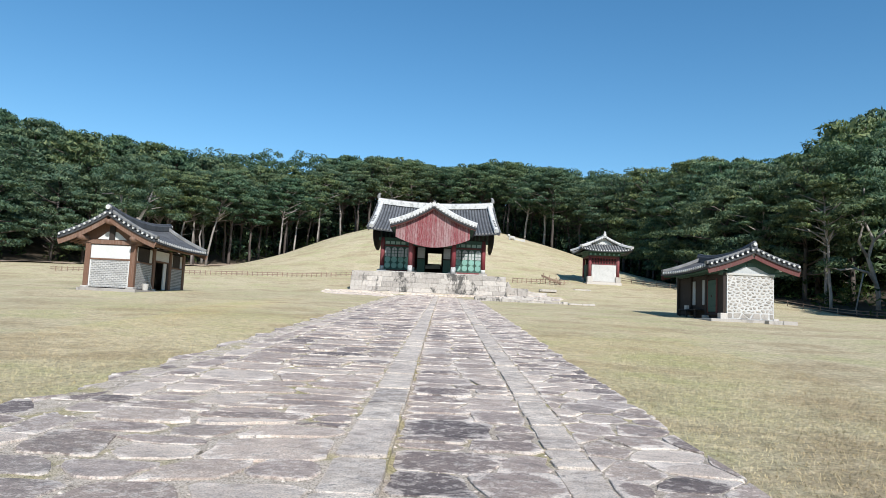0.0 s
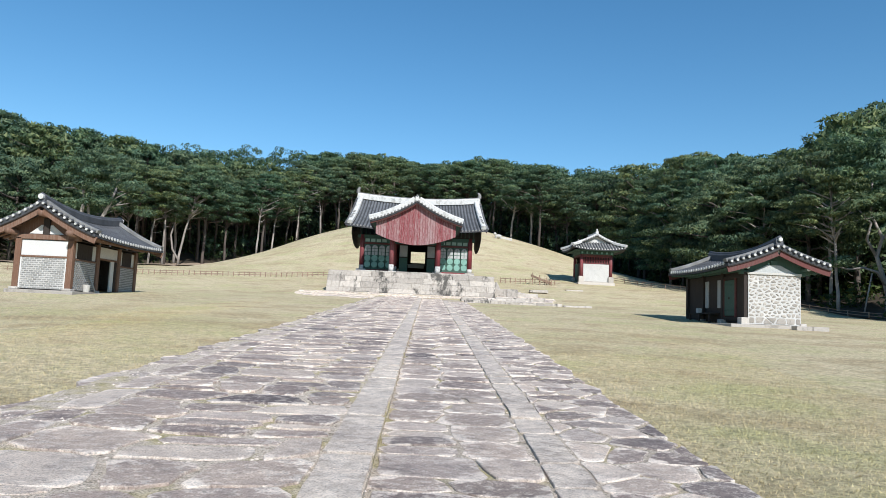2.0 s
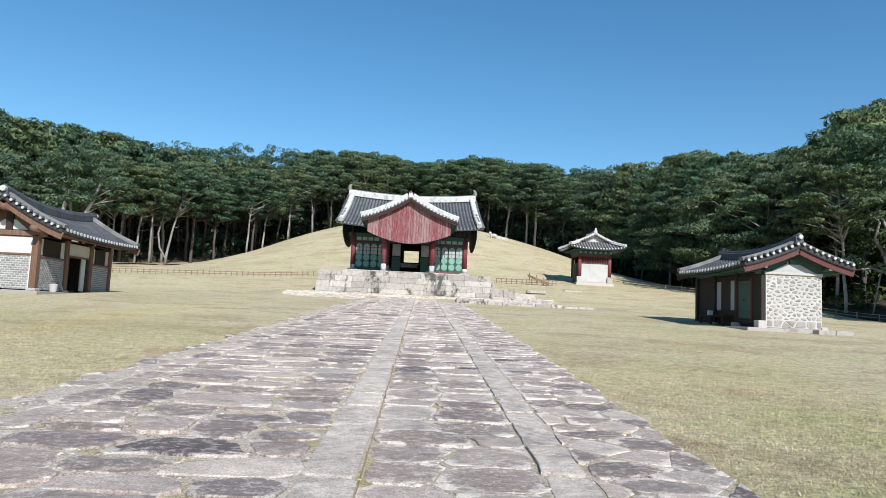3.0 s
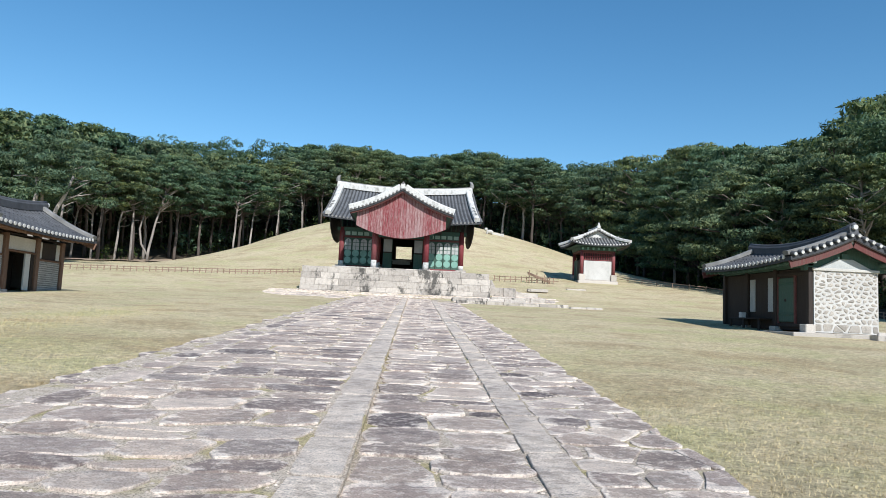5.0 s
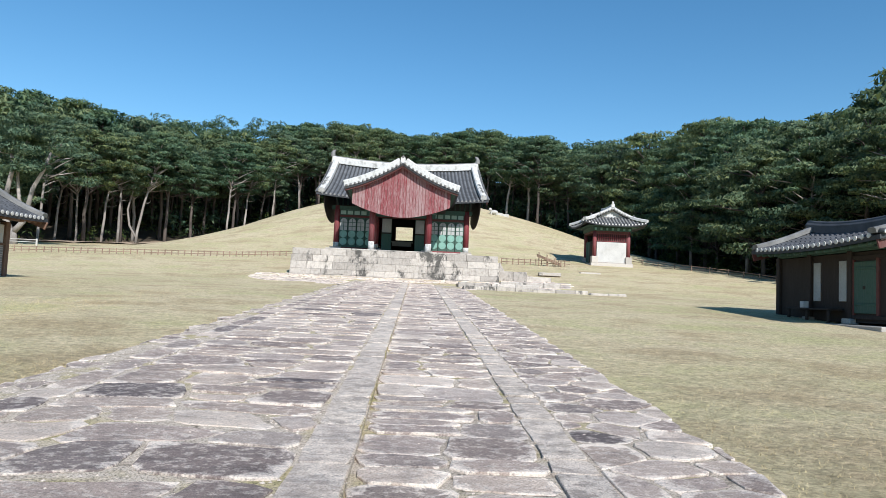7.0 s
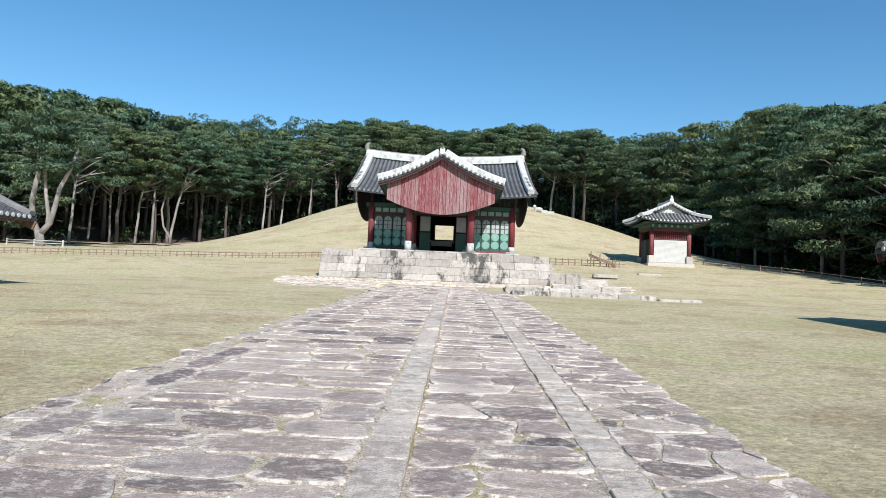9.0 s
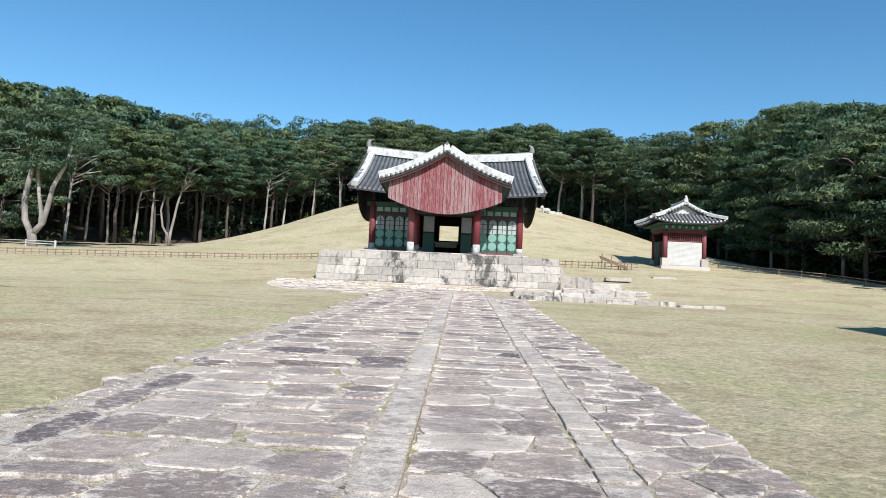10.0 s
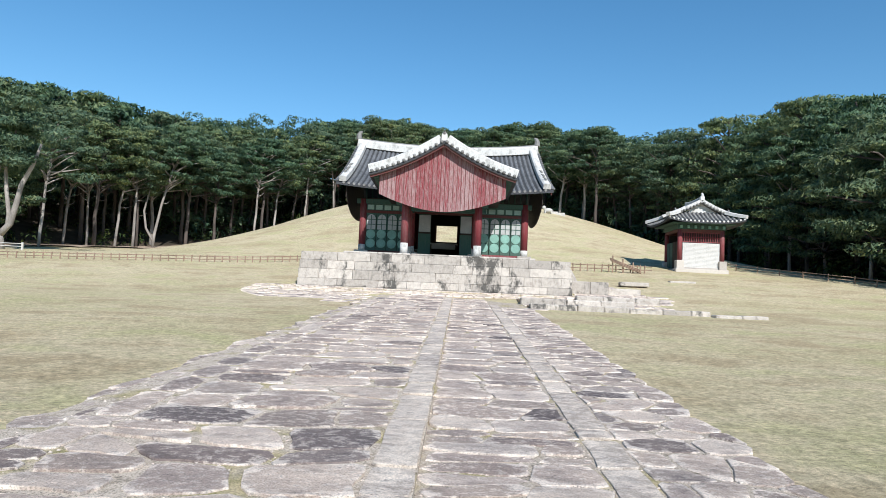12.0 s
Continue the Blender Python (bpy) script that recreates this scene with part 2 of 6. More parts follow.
# tile colour darkened for the troughs, recess shade between cover tiles painted in
MAT["tile_bed"] = plain("shaded_tile_troughs", (0.055, 0.057, 0.062), 0.65, 8, 0.8, 0.3)
MAT["tile_old"] = plain("weathered_roof_tile", (0.225, 0.22, 0.21), 0.6, 8, 0.8, 0.3)
MAT["lime"] = lime_mat("lime_plaster")
MAT["plaster"] = plain("white_plaster", (0.60, 0.585, 0.56), 0.93, 4, 0.92, 0.15)
MAT["brick"] = masonry("grey_brick", (0.275, 0.268, 0.257), 0.0)
MAT["rubble"] = masonry("rubble_stone", (0.36, 0.325, 0.285), 0.3)
MAT["wall_mortar"] = plain("wall_mortar", (0.50, 0.485, 0.45), 0.8, 6, 0.9, 0.3)
MAT["white_mortar"] = plain("white_wall_mortar", (0.53, 0.51, 0.48), 0.85, 6, 0.9, 0.3)
MAT["wood"] = streaked("brown_timber", (0.16, 0.085, 0.055), (0.25, 0.18, 0.14), 0.6)
# dark timber, taken near black for the east house's shaded side
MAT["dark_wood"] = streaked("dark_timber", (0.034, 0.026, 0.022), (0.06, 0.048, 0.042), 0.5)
MAT["red"] = streaked("red_paint", (0.20, 0.036, 0.042), (0.22, 0.13, 0.125), 0.65)
MAT["plank"] = streaked("worn_red_plank", (0.20, 0.027, 0.035), (0.36, 0.275, 0.265), 0.9, (20, 20, 0.8), (0.47, 0.66))
MAT["dark_red"] = streaked("dark_red_paint", (0.125, 0.042, 0.038), (0.12, 0.08, 0.07), 0.6)
MAT["green"] = streaked("green_paint", (0.052, 0.108, 0.085), (0.11, 0.135, 0.115), 0.5)
MAT["pale_green"] = plain("pale_green_paint", (0.34, 0.47, 0.40), 0.8, 8, 0.8, 0.15)
MAT["jade"] = plain("jade_paint", (0.21, 0.38, 0.32), 0.8, 8, 0.8, 0.15)
MAT["paper"] = plain("papered_lattice", (0.42, 0.43, 0.42), 0.85, 8, 0.9, 0.1)
MAT["bark"] = plain("pine_bark", (0.105, 0.086, 0.075), 0.5, 5, 0.95, 0.9, (1, 1, 0.4), fine=14)
MAT["pale_bark"] = plain("pale_bark", (0.34, 0.305, 0.275), 0.5, 5, 0.95, 0.7, (1, 1, 0.4), fine=14)
MAT["needles"] = needles_mat("pine_needles", ((0.052, 0.094, 0.060), (0.095, 0.148, 0.092), (0.172, 0.215, 0.128)))
MAT["leaves"] = needles_mat("shrub_leaves", ((0.022, 0.045, 0.016), (0.04, 0.07, 0.024), (0.07, 0.095, 0.035)))
# litter brown, darkened further to hold the canopy's shade
MAT["litter"] = plain("shaded_litter", (0.065, 0.05, 0.034), 0.5, 3, 0.95, 0.8, fine=10)
MAT["soil"] = plain("bare_soil", (0.40, 0.305, 0.225), 0.6, 5, 0.95, 0.6, fine=12)
MAT["fence"] = plain("fence_wood", (0.29, 0.20, 0.145), 0.7, 8, 0.9, 0.3)
MAT["statue"] = plain("tomb_stone", (0.50, 0.48, 0.44), 0.75, 3, 0.9, 0.3)


# ---------------------------------------------------------------- mesh helpers
def thing(name, label, category, group="", kind="", at=(0, 0, 0), rz=0):
    ob = new(name)
    ob.matrix_basis = pose(*at, 0, 0, rz)
    return tagged(ob, label, category, group, kind)


def link_mesh(name, me, material, parent=None, label=""):
    if material is not None:
        me.materials.append(MAT[material])
    ob = new(name, me)
    if parent is not None:
        ob.parent = parent
    if label:
        ob["label"] = label
    return ob


def part(name, bm, material, parent=None, label="", smooth=False):
    me = bpy.data.meshes.new(name)
    bmesh.ops.recalc_face_normals(bm, faces=bm.faces)
    bm.to_mesh(me)
    bm.free()
    if smooth:
        me.polygons.foreach_set("use_smooth", [True] * len(me.polygons))
    return link_mesh(name, me, material, parent, label)


def raw(name, verts, faces, material, parent=None, label="", smooth=False):
    me = bpy.data.meshes.new(name)
    me.from_pydata(verts, [], faces)
    if smooth:
        me.polygons.foreach_set("use_smooth", [True] * len(me.polygons))
    return link_mesh(name, me, material, parent, label)


def block(bm, x0, x1, y0, y1, z0, z1, bevel=0.012):
    g = bmesh.ops.create_cube(bm, size=1, matrix=Matrix.LocRotScale(((x0 + x1) / 2, (y0 + y1) / 2, (z0 + z1) / 2), None, (abs(x1 - x0), abs(y1 - y0), abs(z1 - z0))))
    if bevel:
        es = list({e for v in g["verts"] for e in v.link_edges})
        bmesh.ops.bevel(bm, geom=es, offset=bevel, segments=1, affect='EDGES', profile=0.5)
    return bm


def slab(name, x0, x1, y0, y1, z0, z1, material, parent=None, label="", bevel=0.012):
    return part(name, block(bmesh.new(), x0, x1, y0, y1, z0, z1, bevel), material, parent, label)


def tube_data(pts, radii, sides=8, caps=True):
    vs, fs = [], []
    pts = [Vector(p) for p in pts]
    n = len(pts)
    ref = None
    for i, p in enumerate(pts):
        d = (pts[min(i + 1, n - 1)] - pts[max(i - 1, 0)]).normalized()
        if ref is None:
            ref = d.orthogonal().normalized()
        a = (ref - d * ref.dot(d)).normalized()
        ref = a
        b = d.cross(a)
        r = radii[i] if hasattr(radii, "__len__") else radii
        for k in range(sides):
            w = 2 * math.pi * k / sides
            vs.append(tuple(p + (a * math.cos(w) + b * math.sin(w)) * r))
    for i in range(n - 1):
        for k in range(sides):
            j = (k + 1) % sides
            fs.append((i * sides + k, i * sides + j, (i + 1) * sides + j, (i + 1) * sides + k))
    if caps:
        fs.append(tuple(range(sides))[::-1])
        fs.append(tuple((n - 1) * sides + k for k in range(sides)))
    return vs, fs


def tube(name, pts, radii, material, parent=None, label="", sides=8, smooth=True):
    vs, fs = tube_data(pts, radii, sides)
    return raw(name, vs, fs, material, parent, label, smooth)


def cells(x0, x1, y0, y1, sx, sy, jitter, rng):
    """Irregular polygons that tile a rectangle: a staggered, jittered grid of seeds, each cell cut by its neighbours."""
    nx, ny = max(1, round((x1 - x0) / sx)), max(1, round((y1 - y0) / sy))
    seeds = []
    for j in range(ny):
        for i in range(nx + (j % 2)):
            u = (i + 0.5 - 0.5 * (j % 2)) / nx
            seeds.append((x0 + (x1 - x0) * u + rng.uniform(-0.5, 0.5) * jitter * sx, y0 + (y1 - y0) * (j + 0.5) / ny + rng.uniform(-0.5, 0.5) * jitter * sy))
    asp = sx / sy
    out = []
    for k, (cx, cy) in enumerate(seeds):
        poly = [(x0, y0), (x1, y0), (x1, y1), (x0, y1)]
        for m in range(max(0, k - 3 * nx - 4), min(len(seeds), k + 3 * nx + 5)):
            if m == k:
                continue
            qx, qy = seeds[m]
            if abs(qx - cx) > 3 * sx or abs(qy - cy) > 3 * sy:
                continue
            # bisector in stretched space, so that cells keep the wanted proportions
            nxx, nyy = (qx - cx), (qy - cy) * asp * asp
            d = nxx * (qx + cx) / 2 + nyy * (qy + cy) / 2
            res = []
            for a, b in zip(poly, poly[1:] + poly[:1]):
                fa, fb = nxx * a[0] + nyy * a[1] - d, nxx * b[0] + nyy * b[1] - d
                if fa <= 0:
                    res.append(a)
                if (fa < 0) != (fb < 0) and fa != fb:
                    t = fa / (fa - fb)
                    res.append((a[0] + (b[0] - a[0]) * t, a[1] + (b[1] - a[1]) * t))
            poly = res
            if len(poly) < 3:
                break
        if len(poly) >= 3:
            out.append(poly)
    return out


def eased(poly, gap, cut, rng, wob=0.012):
    """The outline of a cell drawn in by half a joint, its corners cut and its sides uneven."""
    n = len(poly)
    cx, cy = sum(p[0] for p in poly) / n, sum(p[1] for p in poly) / n
    q = []
    for x, y in poly:
        r = math.hypot(x - cx, y - cy) + 1e-6
        k = max(0.3, 1 - gap * 0.75 / r)
        q.append((cx + (x - cx) * k, cy + (y - cy) * k))
    ring = []
    for i in range(n):
        a, b = q[i], q[(i + 1) % n]
        ln = math.hypot(b[0] - a[0], b[1] - a[1])
        if ln < 0.03:
            ring.append(((a[0] + b[0]) / 2, (a[1] + b[1]) / 2))
            continue
        e = min(0.35, cut / ln)
        for t in ((e, 0.5, 1 - e) if ln > 0.35 else (e, 1 - e)):
            ring.append((a[0] + (b[0] - a[0]) * t + rng.uniform(-wob, wob), a[1] + (b[1] - a[1]) * t + rng.uniform(-wob, wob)))
    return (cx, cy), ring


def smoothstep(a, b, v):
    t = min(1.0, max(0.0, (v - a) / (b - a)))
    return t * t * (3 - 2 * t)


# ---------------------------------------------------------------- ground
SLOPE = 0.0505
BASE_Y = (-300, -20, 0, 50, 57, 63, 76, 110, 130, 150, 170, 200, 420)
BASE_Z = (-6, -1.0, 0, 2.525, 2.88, 3.7, 5.35, 7.5, 10.0, 15, 22.5, 32, 42)


EDGE = [(-100, 40), (-64, 60), (-53, 74), (-47, 90), (-41, 103), (-37, 111), (-31, 118), (-26, 132), (-20, 141), (-6, 146), (8, 142), (18, 129), (26, 112), (28, 98), (28.5, 86), (29, 76), (30, 66), (31, 56), (32.5, 45), (36, 32), (45, 20)]


def outside(x, y):
    """Distance beyond the lawn's edge, negative on the lawn."""
    best, sign = 1e9, 1
    p = Vector((x, y))
    for (ax, ay), (bx, by) in zip(EDGE[:-1], EDGE[1:]):
        a, b = Vector((ax, ay)), Vector((bx, by))
        d = b - a
        t = max(0, min(1, (p - a).dot(d) / d.length_squared))
        q = a + d * t
        r = (p - q).length
        if r < best:
            best = r
            sign = 1 if d.x * (p.y - a.y) - d.y * (p.x - a.x) > 0 else -1
    return best * sign


def ground_z(x, y):
    z = sum(float(np.interp(y + d, BASE_Y, BASE_Z)) for d in (-2.0, 0, 2.0)) / 3 if y > 48 else float(np.interp(y, BASE_Y, BASE_Z))
    wide = 30.0 if x < -3 else 40.0
    u = min(1.0, abs(x + 3) / wide)
    z += 8.3 * (1 - u * u) ** 1.35 * smoothstep(72, 122, y) * (1 - 0.65 * smoothstep(128, 168, y))
    if x < -6:
        z -= 0.09 * smoothstep(6, 15, -x) * smoothstep(12, 30, y) + 0.26 * smoothstep(6, 16, -x) * smoothstep(48, 66, y) * (1 - smoothstep(85, 108, y))
    z += 0.15 * smoothstep(4.5, 2.0, abs(x + 16.9)) * smoothstep(33.0, 35.4, y) * smoothstep(47.0, 44.0, y) if -23 < x < -11 and 32 < y < 48 else 0.0
    if abs(x) > 24 and y > 10:
        z += (0.31 if x < 0 else 0.24) * min(60.0, max(0.0, outside(x, y) - (3 if x < 0 else 9))) * smoothstep(24, 40, abs(x)) * (1 - smoothstep(110, 150, y))
    return z


def build_ground():
    xs = np.concatenate([np.linspace(-420, -90, 14), np.linspace(-80, 80, 81), np.linspace(90, 420, 14)])
    ys = np.concatenate([np.linspace(-300, -20, 10), np.linspace(-15, 160, 89), np.linspace(170, 420, 14)])
    vs = []
    for y in ys:
        for x in xs:
            vs.append((x, y, ground_z(x, y) - (0.09 if -2.9 < x < 1.6 and -16 < y < 58 else 0.0)))
    n = len(xs)
    fs = [(j * n + i, j * n + i + 1, (j + 1) * n + i + 1, (j + 1) * n + i) for j in range(len(ys) - 1) for i in range(n - 1)]
    ob = raw("ground", vs, fs, "lawn", smooth=True)
    tagged(ob, "sloping lawn of dry yellow-green mown grass", "lawn", kind="structure")


build_ground()


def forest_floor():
    """Needle litter under the trees, coloured for canopy shade, just over the ground sheet."""
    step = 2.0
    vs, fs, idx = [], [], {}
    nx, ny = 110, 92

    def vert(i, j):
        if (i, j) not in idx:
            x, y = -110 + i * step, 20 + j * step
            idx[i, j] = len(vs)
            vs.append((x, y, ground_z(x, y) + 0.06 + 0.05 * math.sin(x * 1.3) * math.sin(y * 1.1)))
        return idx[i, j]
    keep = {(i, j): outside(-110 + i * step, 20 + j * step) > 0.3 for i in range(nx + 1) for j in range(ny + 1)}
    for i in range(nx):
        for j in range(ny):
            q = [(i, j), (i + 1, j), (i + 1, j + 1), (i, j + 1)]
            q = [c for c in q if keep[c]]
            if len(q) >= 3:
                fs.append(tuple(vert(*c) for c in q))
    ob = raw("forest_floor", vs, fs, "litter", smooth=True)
    tagged(ob, "brown needle litter under the pines, darkened for canopy shade", "forest floor", kind="structure")


forest_floor()


def soil_bank():
    """Bare sandy soil where the western lawn meets the wood, laid just over the ground sheet."""
    step = 0.9
    vs, fs, idx = [], [], {}

    def spot(i, j):
        return -64 + i * step, 66 + j * step

    def bare(i, j):
        x, y = spot(i, j)
        return -2.6 - 1.0 * math.sin(x * 0.9 + y * 0.5) < outside(x, y) < 3.0
    keep = {(i, j): bare(i, j) for i in range(62) for j in range(90)}
    for i in range(61):
        for j in range(89):
            q = [c for c in ((i, j), (i + 1, j), (i + 1, j + 1), (i, j + 1)) if keep[c]]
            if len(q) < 3:
                continue
            for c in q:
                if c not in idx:
                    x, y = spot(*c)
                    idx[c] = len(vs)
                    vs.append((x, y, ground_z(x, y) + 0.03 + 0.14 * smoothstep(-3.6, -2.0, outside(x, y))))
            fs.append(tuple(idx[c] for c in q))
    ob = raw("soil_bank", vs, fs, "soil", smooth=True)
    tagged(ob, "bare sandy brown soil along the edge of wood", "soil", kind="structure")


soil_bank()


# ---------------------------------------------------------------- tiled roofs
def tile_slope(roof, P, width, vmax, row_mat, sheet_mat, cap_mat, pitch=0.3, r=0.085, skip=0.0):
    """One slope: P(s, v) gives the surface, s along the eave, v from eave to ridge."""
    n = max(3, round(width / pitch))
    S, V = 24, 8
    vs, fs = [], []
    for off in (0.0, -0.13):
        for i in range(S + 1):
            s = i / S
            for j in range(V + 1):
                p = P(s, vmax(s) * j / V)
                vs.append((p.x, p.y, p.z + off))
    w = V + 1
    m = (S + 1) * w
    for i in range(S):
        for j in range(V):
            a = i * w + j
            fs.append((a, a + w, a + w + 1, a + 1))
            fs.append((m + a, m + a + 1, m + a + w + 1, m + a + w))
    for i in range(S):
        a = i * w
        fs.append((a, m + a, m + a + w, a + w))
        a = i * w + V
        fs.append((a, a + w, m + a + w, m + a))
    for j in range(V):
        fs.append((j, j + 1, m + j + 1, m + j))
        a = S * w + j
        fs.append((a, m + a, m + a + 1, a + 1))
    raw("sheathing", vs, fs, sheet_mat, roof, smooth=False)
    for i in range(n):
        s = (i + 0.5) / n
        if s < skip or s > 1 - skip:
            continue
        top = vmax(s)
        if top < 0.06:
            continue
        ln = (P(s, top) - P(s, 0)).length
        k = max(2, round(ln / 0.36))
        vs, fs = [], []
        for t in range(k):
            for v, rr, dz in ((t / k, r, 0.014), ((t + 1) / k, r * 0.88, 0.0)):
                p = P(s, top * v)
                q = P(min(1, s + 0.01), top * v) - P(max(0, s - 0.01), top * v)
                q.normalize()
                for a in range(5):
                    w_ = math.pi * a / 4
                    vs.append((p.x + q.x * rr * math.cos(w_), p.y + q.y * rr * math.cos(w_), p.z + q.z * rr * math.cos(w_) + rr * math.sin(w_) + dz))
            b = t * 10
            fs += [(b + a, b + a + 1, b + 5 + a + 1, b + 5 + a) for a in range(4)]
            fs.append((b, b + 1, b + 2, b + 3, b + 4))
        raw("cover_tile", vs, fs, row_mat, roof, smooth=False)
        if cap_mat:
            p, q = P(s, 0.0), P(min(1, s + 0.01), 0) - P(max(0, s - 0.01), 0)
            d = P(s, 0.0) - P(s, 0.05)
            d.z = 0
            d.normalize()
            q.normalize()
            c = p + Vector((0, 0, r * 0.25)) + d * 0.03
            ring = [tuple(c + q * r * 0.8 * math.cos(2 * math.pi * a / 8) + Vector((0, 0, r * 0.8 * math.sin(2 * math.pi * a / 8)))) for a in range(8)]
            back = [tuple(Vector(x) - d * 0.07) for x in ring]
            raw("end_tile", ring + back, [tuple(range(8))] + [(a, (a + 1) % 8, 8 + (a + 1) % 8, 8 + a) for a in range(8)], cap_mat, roof, "white lime-plugged end")


def swept_bar(name, pts, w, h, material, parent, label="", cap=0.0, up=Vector((0, 0, 1))):
    """A bar of w by h with rounded top shoulders along pts (their bottom line)."""
    pts = [Vector(p) for p in pts]
    prof = [(-w / 2, 0), (-w / 2, h * 0.8), (-w * 0.3, h), (w * 0.3, h), (w / 2, h * 0.8), (w / 2, 0)]
    vs, fs = [], []
    for i, p in enumerate(pts):
        d = (pts[min(i + 1, len(pts) - 1)] - pts[max(0, i - 1)]).normalized()
        side = d.cross(up).normalized()
        u = side.cross(d).normalized()
        for a, b in prof:
            vs.append(tuple(p + side * a + u * b))
    k = len(prof)
    for i in range(len(pts) - 1):
        for a in range(k):
            b = (a + 1) % k
            fs.append((i * k + a, i * k + b, (i + 1) * k + b, (i + 1) * k + a))
    fs.append(tuple(range(k)))
    fs.append(tuple((len(pts) - 1) * k + a for a in range(k)))
    return raw(name, vs, fs, material, parent, label)


def gable_roof(parent, half, y0, y1, z_ridge, z_eave, sides=(-1, 1), lift=0.18, sag=0.15, row="tile", cap="lime", ridge_mat="tile", ridge_h=0.34,
               rake_mat="tile", rake_h=0.16, rake_w=0.5, rake_ends=(0, 1), board="wood", rafter="wood", board_h=0.3, ridge_w=0.3, rafters=True, label="", taper=0.0, hollow=0.30, rake_r=0.08):
    """A tiled gable roof, ridge along local y at x = 0; eaves at z_eave, ridge and eaves lifted towards the gables."""
    roof = new("roof")
    roof.parent = parent
    if label:
        roof["label"] = label
    L = y1 - y0

    def P_side(sd):
        def P(s, v):
            e = (2 * s - 1) ** 2
            drop = (1 - v)
            z = z_ridge - (z_ridge - z_eave) * (drop + hollow * drop * (1 - drop)) + lift * e * (1 - 0.4 * v) - sag * 0.3 * (1 - e) * v
            return Vector((sd * half * (1 - v), y0 + L * (0.5 + (s - 0.5) * (1 - taper * v)), z))
        return P
    for sd in sides:
        P = P_side(sd)
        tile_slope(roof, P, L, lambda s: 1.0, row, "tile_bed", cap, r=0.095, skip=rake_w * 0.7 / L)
        for end in rake_ends:
            s = 0.0 if end == 0 else 1.0
            inn = 1 if end == 0 else -1
            # descending rake ridge over the gable, with short cross tiles whose ends face out
            pts = [P(s, v) + Vector((0, inn * rake_w * 0.62, 0.05)) for v in np.linspace(0.0, 0.985, 9)]
            swept_bar("rake_ridge", pts, rake_w * 0.7, rake_h, rake_mat, roof)
            ln = (P(s, 1) - P(s, 0)).length
            k = round(ln / (rake_r * 2.5 + 0.07))
            for i in range(k):
                v = (i + 0.5) / k
                a = P(s, v)
                pts = [a + Vector((0, -inn * (rake_r - 0.02), 0.14 - rake_r)), a + Vector((0, inn * rake_w * 0.6, 0.09))]
                tube("rake_tile", pts, (rake_r, rake_r * 0.94), row, roof, sides=8)
                if cap:
                    tube("end_tile", [a + Vector((0, -inn * 0.10, 0.04)), a + Vector((0, -inn * 0.055, 0.045))], 0.056, cap, roof, "lime-plugged end", sides=8, smooth=False)
            pts = [P(s, v) + Vector((0, inn * 0.10, -0.14 - board_h)) for v in np.linspace(0.02, 1.0, 9)]
            swept_bar("bargeboard", pts, 0.06, board_h, board, roof)
            swept_bar("verge_trim", [p + Vector((0, -inn * 0.04, board_h - 0.03)) for p in pts], 0.10, 0.08, "dark_wood", roof)
        if rafters:
            n = round(L / 0.42)
            for i in range(n):
                s = (i + 0.5) / n
                a, b = P(s, 0.05), P(s, 0.55)
                pts = [a - Vector((0, 0, 0.20)), b - Vector((0, 0, 0.20))]
                tube("rafter", pts, 0.06, rafter, roof, sides=6)
    PR = P_side(1)
    pts = [PR(s, 1.0) + Vector((0, 0, 0.02)) for s in np.linspace(0.0, 1.0, 15)]
    swept_bar("ridge", pts, ridge_w, ridge_h, ridge_mat, roof)
    tube("ridge_cap", [p + Vector((0, 0, ridge_h)) for p in pts], 0.09, row if ridge_mat != "lime" else "tile_old", roof, sides=8)
    return roof, P_side


def end_ornament(parent, x, y, z, s=1.0, material="tile_old", flip=1):
    vs, fs = tube_data([(x, y, z), (x, y + 0.02 * flip, z + 0.22 * s), (x, y - 0.06 * flip, z + 0.38 * s), (x, y - 0.20 * flip, z + 0.46 * s)], (0.17 * s, 0.15 * s, 0.11 * s, 0.03 * s), 6)
    return raw("ridge_ornament", vs, fs, material, parent, "dark fired-clay ridge ornament")


